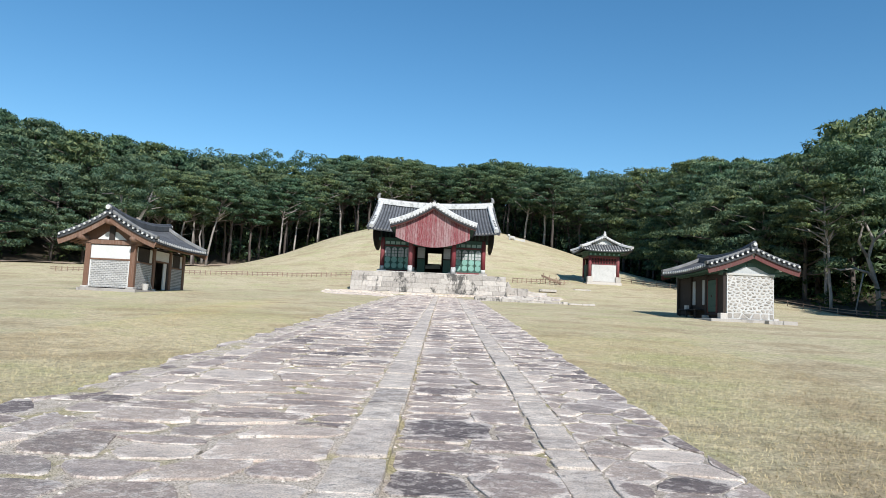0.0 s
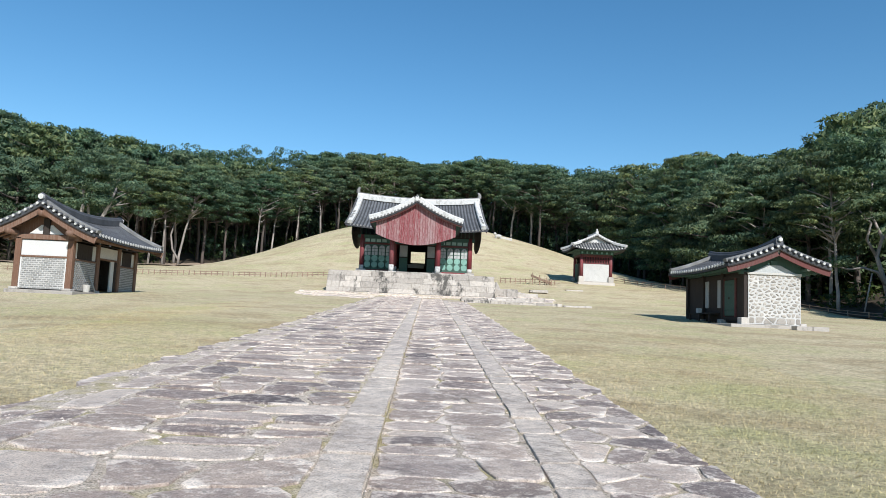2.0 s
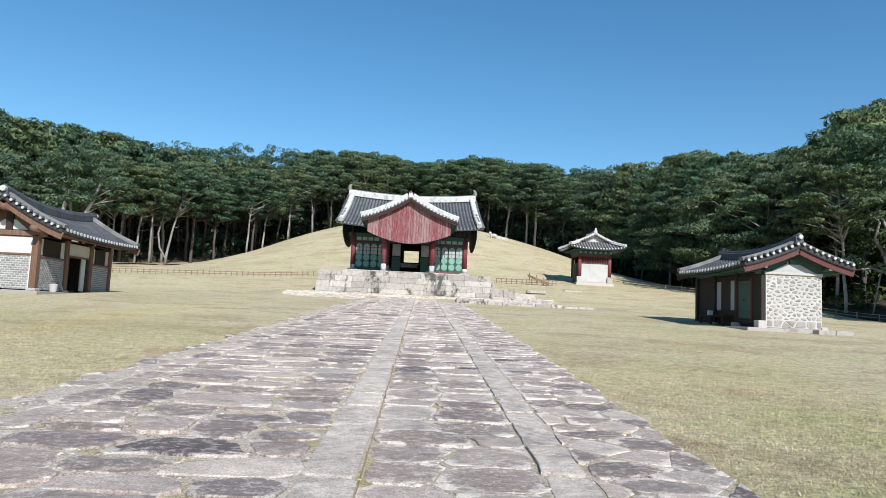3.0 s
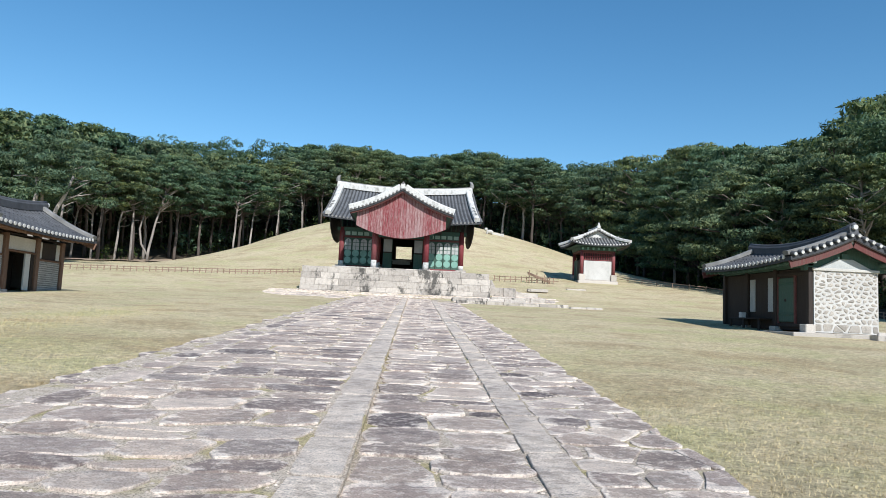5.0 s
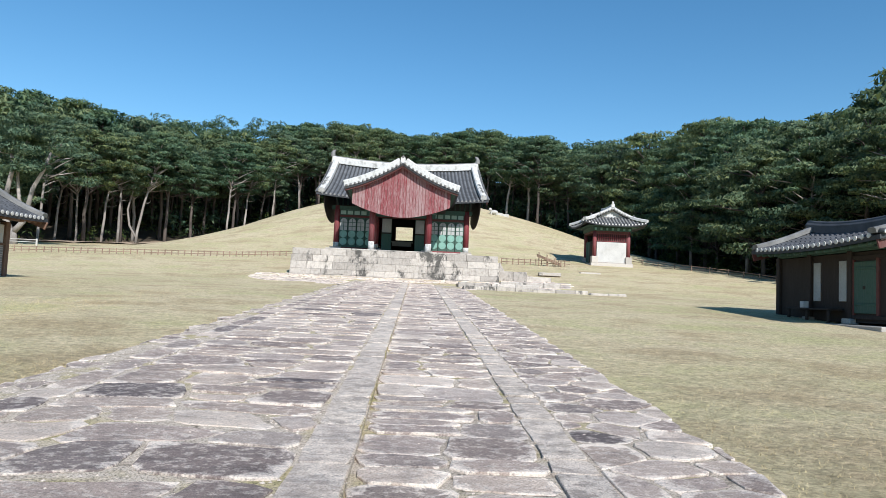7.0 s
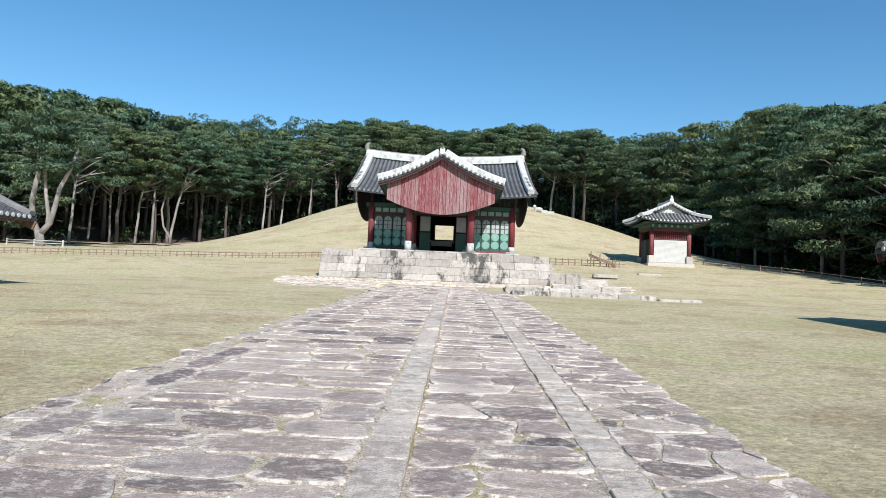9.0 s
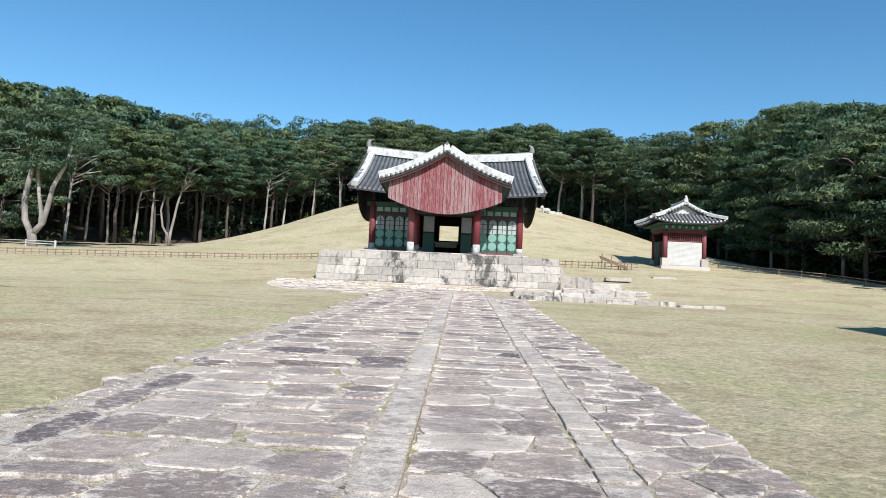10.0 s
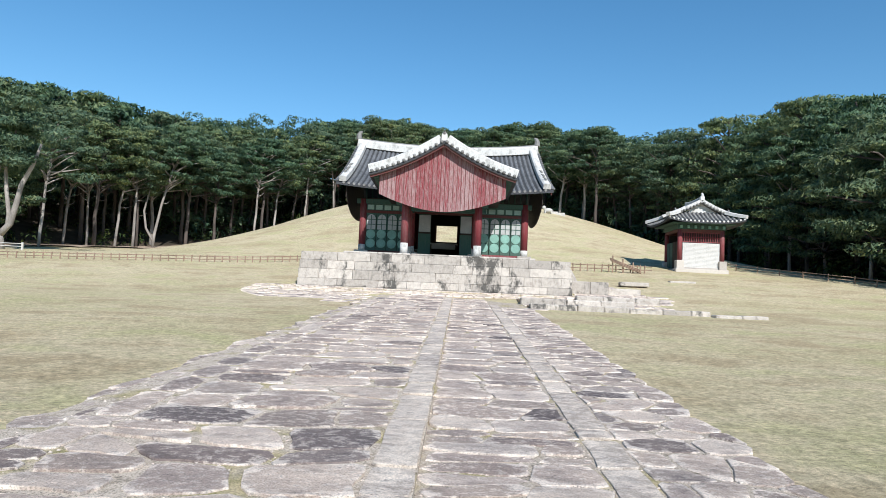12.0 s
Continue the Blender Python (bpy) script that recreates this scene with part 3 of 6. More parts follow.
# ---------------------------------------------------------------- walls of small pieces
def brick_panel(parent, axis, fixed, a0, a1, z0, z1, face, brick_mat, mortar_mat="lime", bl=0.27, bh=0.085, joint=0.028, depth=0.2):
    """A mortared brick panel. axis 'x': lies along x at y = fixed; 'y': along y at x = fixed. face: which way it looks (+1 or -1)."""
    def box(p0, p1, q0, q1, d0, d1, name, m, bevel):
        if axis == 'x':
            return slab(name, p0, p1, fixed + d0, fixed + d1, q0, q1, m, parent, bevel=bevel)
        return slab(name, fixed + d0, fixed + d1, p0, p1, q0, q1, m, parent, bevel=bevel)
    box(a0, a1, z0, z1, -face * depth, 0, "mortar", mortar_mat, 0.0)
    rows = max(1, int((z1 - z0) / (bh + joint)))
    ph = (z1 - z0) / rows
    proto = {}
    for r in range(rows):
        z = z0 + ph * r + joint / 2
        n = max(1, round((a1 - a0) / (bl + joint)))
        w = (a1 - a0) / n
        sh = w / 2 if r % 2 else 0
        for i in range(n + (1 if sh else 0)):
            p0 = max(a0 + 0.01, a0 + w * i - sh + joint / 2)
            p1 = min(a1 - 0.01, a0 + w * (i + 1) - sh - joint / 2)
            if p1 - p0 < 0.04:
                continue
            key = round(p1 - p0, 3)
            if key not in proto:
                bm = bmesh.new()
                if axis == 'x':
                    block(bm, 0, p1 - p0, -0.015, 0.015, 0, ph - joint, 0.004)
                else:
                    block(bm, -0.015, 0.015, 0, p1 - p0, 0, ph - joint, 0.004)
                me = bpy.data.meshes.new("brick")
                bm.to_mesh(me)
                bm.free()
                me.materials.append(MAT[brick_mat])
                proto[key] = me
            ob = new("brick", proto[key])
            ob.parent = parent
            ob.matrix_basis = pose(p0, fixed, z) if axis == 'x' else pose(fixed, p0, z)


def rubble_panel(parent, fixed, a0, a1, z0, z1, seed=3):
    """White mortar wall with uneven field stones bedded in it, facing -y."""
    rng = random.Random(seed)
    slab("mortar", a0, a1, fixed, fixed + 0.3, z0, z1, "white_mortar", parent)
    polys = cells(a0 + 0.02, a1 - 0.02, z0 + 0.02, z0 + 0.32, 0.34, 0.28, 0.7, rng) + cells(a0 + 0.02, a1 - 0.02, z0 + 0.32, z1 - 0.02, 0.235, 0.152, 0.85, rng)
    for poly in polys:
        (cx, cz), ring = eased(poly, rng.uniform(0.045, 0.075), 0.035, rng, 0.008)
        n = len(ring)
        ring = [(a - cx, b - cz) for a, b in ring]
        f = rng.uniform(0.012, 0.03)
        vs = [(a, 0.02, b) for a, b in ring] + [(a * 0.95, -f * 0.7, b * 0.95) for a, b in ring] + [(a * 0.6, -f, b * 0.6) for a, b in ring]
        fs = [(k, (k + 1) % n, n + (k + 1) % n, n + k) for k in range(n)] + [(n + k, n + (k + 1) % n, 2 * n + (k + 1) % n, 2 * n + k) for k in range(n)] + [tuple(range(2 * n, 3 * n))]
        ob = raw("stone", vs, fs, "rubble", parent)
        ob.matrix_basis = pose(cx, fixed, cz)


def lattice_window(parent, x0, x1, z0, z1, y, mat="red", nx=12, nz=2):
    for i in range(nx + 1):
        x = x0 + (x1 - x0) * i / nx
        slab("lattice_bar", x - 0.022, x + 0.022, y - 0.03, y + 0.03, z0, z1, mat, parent, bevel=0)
    for j in range(nz + 1):
        z = z0 + (z1 - z0) * j / nz
        slab("lattice_rail", x0, x1, y - 0.035, y + 0.035, z - 0.03, z + 0.03, mat, parent, bevel=0.005)


# ---------------------------------------------------------------- the guard house of grey brick (west)
def west_house():
    X, Y0 = -16.9, 36.5                      # centre line, near gable wall
    Z = 2.12                                 # top of the stone plinth
    h = thing("brick_guard_house", "small tiled house with grey brick walls and brown posts", "house", at=(X, 0, -0.09))
    hw, y1 = 1.15, 43.2
    slab("plinth", -hw - 0.32, hw + 0.35, Y0 - 0.32, y1 + 0.4, 1.55, Z, "granite_clean", h, "pale granite plinth", 0.02)
    posts = [(-hw, Y0), (hw, Y0), (hw, 38.85), (hw, 41.15), (hw, y1), (-hw, y1)]
    for x, y in posts:
        slab("post", x - 0.13, x + 0.13, y - 0.13, y + 0.13, Z, 4.42, "wood", h, bevel=0.02)
        slab("post_base", x - 0.2, x + 0.2, y - 0.2, y + 0.2, Z, Z + 0.10, "granite_clean", h, bevel=0.02)
    wall = new("gable_wall")
    wall.parent = h
    brick_panel(wall, 'x', Y0 - 0.06, -hw + 0.13, hw - 0.13, Z + 0.05, 3.55, -1, "brick", "white_mortar", 0.165, 0.056, 0.032)
    for a in (-hw + 0.13, hw - 0.20):
        slab("plaster_edge", a, a + 0.07, Y0 - 0.085, Y0, Z + 0.05, 3.55, "plaster", h)
    slab("rail", -hw + 0.13, hw - 0.13, Y0 - 0.10, Y0 + 0.1, 3.55, 3.63, "wood", h)
    slab("plaster_panel", -hw + 0.13, hw - 0.13, Y0 - 0.05, Y0 + 0.1, 3.63, 4.32, "plaster", h)
    slab("tie_beam", -hw - 0.35, hw + 0.35, Y0 - 0.13, Y0 + 0.13, 4.34, 4.56, "wood", h, bevel=0.02)
    # gable triangle above the tie beam
    raw("gable_infill", [(-1.9, Y0, 4.56), (1.9, Y0, 4.56), (0, Y0, 5.7), (-1.9, Y0 + 0.1, 4.56), (1.9, Y0 + 0.1, 4.56), (0, Y0 + 0.1, 5.7)],
        [(0, 1, 2), (5, 4, 3), (0, 3, 4, 1), (1, 4, 5, 2), (2, 5, 3, 0)], "wood", h)
    raw("gable_plaster", [(-0.75, Y0 - 0.03, 4.60), (0.75, Y0 - 0.03, 4.60), (0.25, Y0 - 0.03, 5.0), (-0.25, Y0 - 0.03, 5.0), (-0.75, Y0 + 0.02, 4.60), (0.75, Y0 + 0.02, 4.60), (0.25, Y0 + 0.02, 5.0), (-0.25, Y0 + 0.02, 5.0)],
        [(0, 1, 2, 3), (0, 4, 5, 1), (1, 5, 6, 2), (2, 6, 7, 3), (3, 7, 4, 0)], "plaster", h)
    slab("king_post", -0.14, 0.14, Y0 - 0.1, Y0 + 0.1, 4.56, 5.3, "dark_wood", h)
    for x in (-1.75, 0.0, 1.75):
        z = 4.62 if x else 5.45
        tube("purlin", [(x * 0.75, 35.75, z), (x * 0.75, y1 + 0.7, z)], 0.13, "wood", h, sides=10)
    # side towards the path
    for a, b in ((Y0 + 0.13, 38.72), (41.28, y1 - 0.13)):
        w = new("side_wall")
        w.parent = h
        brick_panel(w, 'y', hw + 0.05, a, b, Z + 0.05, 3.5, 1, "brick", "white_mortar", 0.165, 0.056, 0.032)
        slab("rail", hw - 0.06, hw + 0.09, a, b, 3.5, 3.58, "wood", h)
        slab("shutter", hw - 0.05, hw + 0.02, a + 0.32, b - 0.32, 3.58, 4.3, "dark_wood", h, "dark boarded shutter")
        for p in (a, b - 0.32):
            slab("plaster_strip", hw - 0.05, hw + 0.03, p + 0.03, p + 0.32, 3.6, 4.3, "plaster", h)
    slab("lintel_panel", hw - 0.04, hw + 0.04, 38.98, 41.02, 3.80, 4.34, "plaster", h)
    slab("lintel", hw - 0.08, hw + 0.09, 38.98, 41.02, 3.72, 3.80, "wood", h)
    slab("door_strip", hw - 0.03, hw + 0.05, 40.35, 40.72, Z + 0.1, 3.72, "plaster", h)
    slab("doorpost", hw - 0.05, hw + 0.07, 39.0, 39.14, Z + 0.02, 3.72, "wood", h)
    slab("doorpost", hw - 0.05, hw + 0.07, 40.76, 40.96, Z + 0.02, 3.72, "dark_wood", h)
    slab("door", 0.3, 0.36, 39.0, 41.0, Z + 0.02, 3.7, "dark_wood", h, "dark recessed plank door")
    slab("back_wall", -hw - 0.05, -hw + 0.1, Y0, y1, Z, 4.4, "plaster", h)
    slab("far_wall", -hw, hw, y1 - 0.1, y1 + 0.05, Z, 4.4, "brick", h)
    slab("ceiling_board", -hw, hw, Y0, y1, 4.40, 4.46, "dark_wood", h)
    roof, P = gable_roof(h, 2.45, 35.8, 43.75, 5.86, 4.54, lift=0.10, sag=0.95, rake_mat="tile_old", row="tile", cap="lime", board="wood", rafter="wood", label="dark grey tiled gable roof with white tile ends")
    for y, f in ((35.75, 1), (43.8, -1)):
        vs, fs = tube_data([(0, y - 0.05, 6.18), (0, y + 0.1, 6.18)], 0.12, 10)
        raw("ridge_end", vs, fs, "lime", roof, "white ridge end disc")
    # threshold stones at the door
    for i, (a, b) in enumerate(((38.9, 39.9), (39.95, 41.1))):
        st = slab("step_stone", X + hw + 0.45, X + hw + 0.95, a, b, 1.75, 1.96, "granite_clean")
        tagged(st, "pale granite step stone by the house door", "step stone", "door steps")
    return h


# ---------------------------------------------------------------- the keeper's house of field stone (east)
def east_house():
    X, Y0, Z = 14.84, 34.6, 1.93
    h = thing("stone_keeper_house", "small tiled house with white-mortared field stone gable and green door", "house", at=(X, 0, 0))
    hw, y1 = 1.17, 41.0
    slab("plinth", -hw - 0.75, hw + 0.25, Y0 - 0.25, y1 + 0.2, 1.45, Z - 0.06, "granite_clean", h, "pale granite plinth", 0.02)
    wall = new("gable_wall")
    wall.parent = h
    rubble_panel(wall, Y0 - 0.06, -hw + 0.06, hw, Z - 0.05, 4.02)
    raw("gable_plaster", [(-hw + 0.08, Y0 - 0.06, 4.02), (hw - 0.08, Y0 - 0.06, 4.02), (0.28, Y0 - 0.06, 4.42), (-0.28, Y0 - 0.06, 4.42),
                          (-hw + 0.08, Y0 + 0.2, 4.02), (hw - 0.08, Y0 + 0.2, 4.02), (0.28, Y0 + 0.2, 4.42), (-0.28, Y0 + 0.2, 4.42)],
        [(0, 1, 2, 3), (0, 4, 5, 1), (1, 5, 6, 2), (2, 6, 7, 3), (3, 7, 4, 0)], "paper", h, "pale greenish plaster gable panel")
    slab("tie_beam", -hw - 0.25, hw + 0.25, Y0 - 0.02, Y0 + 0.2, 4.0, 4.16, "green", h)
    raw("gable_infill", [(-1.9, Y0, 4.12), (1.9, Y0, 4.12), (0, Y0, 5.2), (-1.9, Y0 + 0.15, 4.12), (1.9, Y0 + 0.15, 4.12), (0, Y0 + 0.15, 5.2)],
        [(0, 1, 2), (5, 4, 3), (0, 3, 4, 1), (1, 4, 5, 2), (2, 5, 3, 0)], "green", h)
    slab("gable_beam", -hw + 0.02, hw + 0.02, Y0 - 0.12, Y0 - 0.02, 3.99, 4.09, "statue", h, "pale weathered beam over the stones")
    slab("king_post", -0.12, 0.12, Y0 - 0.10, Y0 + 0.05, 4.42, 4.62, "green", h)
    for x, z in ((-1.30, 4.28), (0.0, 4.98), (1.30, 4.28)):
        tube("purlin", [(x, Y0 - 0.45, z), (x, y1 + 0.1, z)], 0.085, "green", h, sides=10)
        tube("purlin_end", [(x, Y0 - 0.475, z), (x, Y0 - 0.45, z)], 0.085, "lime", h, "white painted end", sides=10)
    slab("corner_post", -hw - 0.10, -hw + 0.06, Y0 - 0.04, Y0 + 0.15, Z, 4.1, "dark_wood", h)
    slab("plaster_edge", -hw + 0.06, -hw + 0.10, Y0 - 0.085, Y0 + 0.1, Z, 4.05, "plaster", h)
    slab("post_base", -hw - 0.25, -hw + 0.10, Y0 - 0.12, Y0 + 0.28, Z - 0.1, Z + 0.22, "granite_clean", h, bevel=0.02)
    slab("post_base", hw - 0.05, hw + 0.22, Y0 - 0.12, Y0 + 0.28, Z - 0.1, Z + 0.05, "granite_clean", h, bevel=0.02)
    # boarded side towards the path
    sx = -hw
    # this side's deep shade is put into the wall colour
    slab("side_wall", sx - 0.02, sx + 0.1, Y0 + 0.1, y1, Z, 4.1, "dark_wood", h, "boarded wall, near-black colour holds its deep shade")
    for y in (36.75, 38.95, y1 - 0.05):
        slab("post", sx - 0.13, sx + 0.08, y - 0.11, y + 0.11, Z, 4.15, "dark_wood", h, bevel=0.02)
        slab("post_base", sx - 0.24, sx + 0.1, y - 0.2, y + 0.2, Z - 0.06, Z + 0.12, "granite_clean", h, bevel=0.02)
    door = slab("door", sx - 0.06, sx - 0.02, 35.55, 36.6, 2.22, 3.80, "green", h, "green painted wooden door")
    slab("door_pull", sx - 0.085, sx - 0.06, 36.05, 36.16, 2.95, 3.05, "dark_wood", door)
    for z in (2.45, 3.55):
        slab("door_batten", sx - 0.08, sx - 0.06, 35.58, 36.57, z, z + 0.08, "green", door)
    for y in (35.45, 36.6):
        slab("door_frame", sx - 0.08, sx, y - 0.02, y + 0.10, 2.1, 3.9, "dark_red", h)
    slab("lintel", sx - 0.08, sx, 34.75, 36.7, 3.86, 3.98, "dark_wood", h)
    slab("sill", sx - 0.1, sx, 34.75, 36.7, 2.04, 2.16, "dark_wood", h)
    for a in (36.98, 38.38):
        slab("paper_strip", sx - 0.06, sx, a, a + 0.38, 2.58, 3.86, "paper", h, "white papered window strip")
    slab("eave_beam", sx - 0.1, sx + 0.1, Y0, y1, 4.12, 4.32, "green", h)
    slab("veranda", sx - 0.55, sx - 0.05, 37.1, 39.6, 2.28, 2.34, "dark_wood", h, "narrow dark wooden veranda")
    for y in (37.2, 38.4, 39.5):
        slab("veranda_leg", sx - 0.53, sx - 0.45, y - 0.05, y + 0.05, Z - 0.06, 2.28, "dark_wood", h)
    slab("back_wall", hw - 0.05, hw + 0.05, Y0 + 0.2, y1, Z, 4.1, "plaster", h)
    slab("far_wall", -hw, hw, y1 - 0.1, y1, Z, 4.1, "plaster", h)
    slab("ceiling_board", -hw, hw, Y0 + 0.15, y1, 4.12, 4.17, "dark_wood", h)
    roof, P = gable_roof(h, 2.2, 34.0, 41.15, 5.13, 4.28, lift=0.11, sag=0.8, rake_mat="tile_old", row="tile", cap="lime", board="dark_red", rafter="green", board_h=0.26, label="dark grey tiled gable roof with white tile ends")
    for y in (33.98, 41.18):
        vs, fs = tube_data([(0, y - 0.06, 5.47), (0, y + 0.06, 5.47)], 0.085, 10)
        raw("ridge_end", vs, fs, "lime", roof, "white ridge end disc")
    for a, b in ((15.3, 15.95), (15.98, 16.65)):
        st = slab("step_stone", a, b, 33.55, 34.0, 1.5, 1.87, "granite_clean")
        tagged(st, "long pale granite step stone beside the gable", "step stone", "gable steps")
    box = slab("small_white_box", X + sx - 0.45, X + sx - 0.25, 38.7, 38.9, 2.34, 2.56, "plaster")
    tagged(box, "small white box standing on the wooden veranda", "box")
    return h


# ---------------------------------------------------------------- the stele pavilion
def pavilion():
    X, Y, Z = 17.85, 79.2, 5.85
    h = thing("stele_pavilion", "square stele pavilion with red posts and white brick walls", "pavilion", at=(X, Y, 0))
    a = 1.55
    slab("plinth", -a - 0.38, a + 0.38, -a - 0.38, a + 0.38, 5.1, Z, "granite_clean", h, "low granite plinth", 0.03)
    for x in (-a, a):
        for y in (-a, a):
            slab("stone_post_base", x - 0.28, x + 0.28, y - 0.28, y + 0.28, Z, Z + 0.62, "granite_clean", h, "tall granite post base", 0.03)
            tube("post", [(x, y, Z + 0.62), (x, y, 8.75)], 0.17, "red", h, sides=12)
    wall = new("front_wall")
    wall.parent = h
    brick_panel(wall, 'x', -a - 0.05, -a + 0.2, a - 0.2, Z + 0.1, 7.78, -1, "plaster", "lime", 0.26, 0.075, 0.02)
    slab("wall_foot", -a + 0.2, a - 0.2, -a - 0.12, -a + 0.1, Z, Z + 0.12, "granite_clean", h)
    slab("back_wall", -a + 0.2, a - 0.2, a - 0.1, a + 0.1, Z, 7.7, "plaster", h)
    slab("right_wall", a - 0.1, a + 0.1, -a + 0.2, a - 0.2, Z, 7.7, "plaster", h)
    for sgn in (-1, 1):
        slab("lattice_backing", -a + 0.17, a - 0.17, sgn * a + 0.06 * -sgn, sgn * a + 0.10 * -sgn, 7.78, 8.6, "dark_wood", h)
    lattice_window(h, -a + 0.17, a - 0.17, 7.85, 8.55, -a - 0.02, "red", 16, 2)
    # open side with its door leaves
    for y0 in (-a + 0.25, -a + 0.95, 0.05, 0.75):
        slab("door_leaf", -a - 0.04, -a + 0.03, y0, y0 + 0.6, Z + 0.1, 7.9, "dark_wood" if y0 < 0 else "green", h)
    slab("head_beam", -a - 0.1, a + 0.1, -a - 0.14, -a + 0.14, 8.58, 8.78, "dark_red", h)
    slab("head_beam", -a - 0.1, a + 0.1, a - 0.14, a + 0.14, 8.58, 8.78, "dark_red", h)
    slab("head_beam", -a - 0.14, -a + 0.14, -a, a, 8.58, 8.78, "dark_red", h)
    slab("head_beam", a - 0.14, a + 0.14, -a, a, 8.58, 8.78, "dark_red", h)
    slab("bracket_band", -a - 0.22, a + 0.22, -a - 0.22, a + 0.22, 8.78, 9.15, "green", h, "green painted bracket band")
    for i in range(7):
        x = -a + 2 * a * i / 6
        slab("bracket", x - 0.08, x + 0.08, -a - 0.42, -a - 0.2, 8.84, 9.05, "jade", h)
    slab("soffit", -a - 0.75, a + 0.75, -a - 0.75, a + 0.75, 9.15, 9.22, "green", h)
    roof = new("roof")
    roof.parent = h
    roof["label"] = "hipped and gabled tile roof with limed white ridges"
    E, T, ze, zt = 2.82, 1.45, 9.25, 10.05

    def skirt(rot):
        m = Matrix.Rotation(rot, 3, 'Z')

        def P(s, v):
            x = (2 * s - 1) * E
            e = abs(2 * s - 1) ** 3
            p = m @ Vector((x, -(E - (E - T) * v), 0))
            p.z = ze + (zt - ze) * (0.75 * v + 0.25 * v * v) + 0.28 * e * (1 - v)
            return p
        return P
    for k in range(4):
        P = skirt(k * math.pi / 2)
        tile_slope(roof, P, 2 * E, lambda s: max(0.02, min(1.0, (1 - abs(2 * s - 1)) * E / (E - T))), "tile_old", "tile_bed", "lime" if k == 0 else None, 0.29, 0.09)
        pts = []
        for v in np.linspace(0, 1, 8):
            q = E - (E - T) * v
            p = Matrix.Rotation(k * math.pi / 2, 3, 'Z') @ Vector((-q, -q, 0))
            p.z = ze + (zt - ze) * (0.75 * v + 0.25 * v * v) + 0.28 * (1 - v) + 0.04
            pts.append(p)
        swept_bar("hip_ridge", pts, 0.34, 0.26, "lime", roof, "limed hip ridge")
    up = new("upper_roof")
    up.parent = roof
    gable_roof_small(up, 1.95, -1.75, 1.75, 10.85, 9.95)
    swept_bar("main_ridge", [(0, y, 10.86 + 0.10 * (y / 1.8) ** 2) for y in np.linspace(-1.8, 1.8, 9)], 0.3, 0.32, "lime", roof)
    end_ornament(roof, 0, -1.7, 11.2, 0.7, "lime", -1)
    for x in (-1.95, 1.95):
        end_ornament(roof, x, -1.7, 10.1, 0.5, "tile_old", -1)
    return h


def gable_roof_small(parent, half, y0, y1, z_ridge, z_eave):
    for sd in (-1, 1):
        def P(s, v, sd=sd):
            d = 1 - v
            return Vector((sd * half * d, y0 + (y1 - y0) * s, z_ridge - (z_ridge - z_eave) * (d + 0.25 * d * (1 - d))))
        n = 8
        vs, fs = [], []
        for s in (0, 1):
            for j in range(n + 1):
                p = P(s, j / n)
                vs += [tuple(p), (p.x, p.y, p.z - 0.1)]
        k = 2 * (n + 1)
        for j in range(n):
            a = 2 * j
            fs += [(a, a + 2, k + a + 2, k + a), (a + 1, k + a + 1, k + a + 3, a + 3), (a, a + 1, a + 3, a + 2), (k + a, k + a + 2, k + a + 3, k + a + 1)]
        raw("sheathing", vs, fs, "tile_old", parent)
        for e in (0, 1):
            inn = 0.2 if e == 0 else -0.2
            swept_bar("rake_ridge", [P(e, v) + Vector((0, inn, 0.0)) for v in np.linspace(0, 1, 7)], 0.42, 0.22, "lime", parent, "limed gable rake")
            for i in range(8):
                p = P(e, (i + 0.5) / 8)
                tube("rake_tile", [p + Vector((0, -inn * 0.4, -0.02)), p + Vector((0, inn, 0.0))], 0.085, "tile_old", parent)
    raw("gable_panel", [(-half * 0.8, y0 + 0.35, z_eave - 0.1), (half * 0.8, y0 + 0.35, z_eave - 0.1), (0, y0 + 0.35, z_ridge - 0.1)], [(0, 1, 2)], "lime", parent)


# ---------------------------------------------------------------- the T-shaped shrine
CX = -0.95


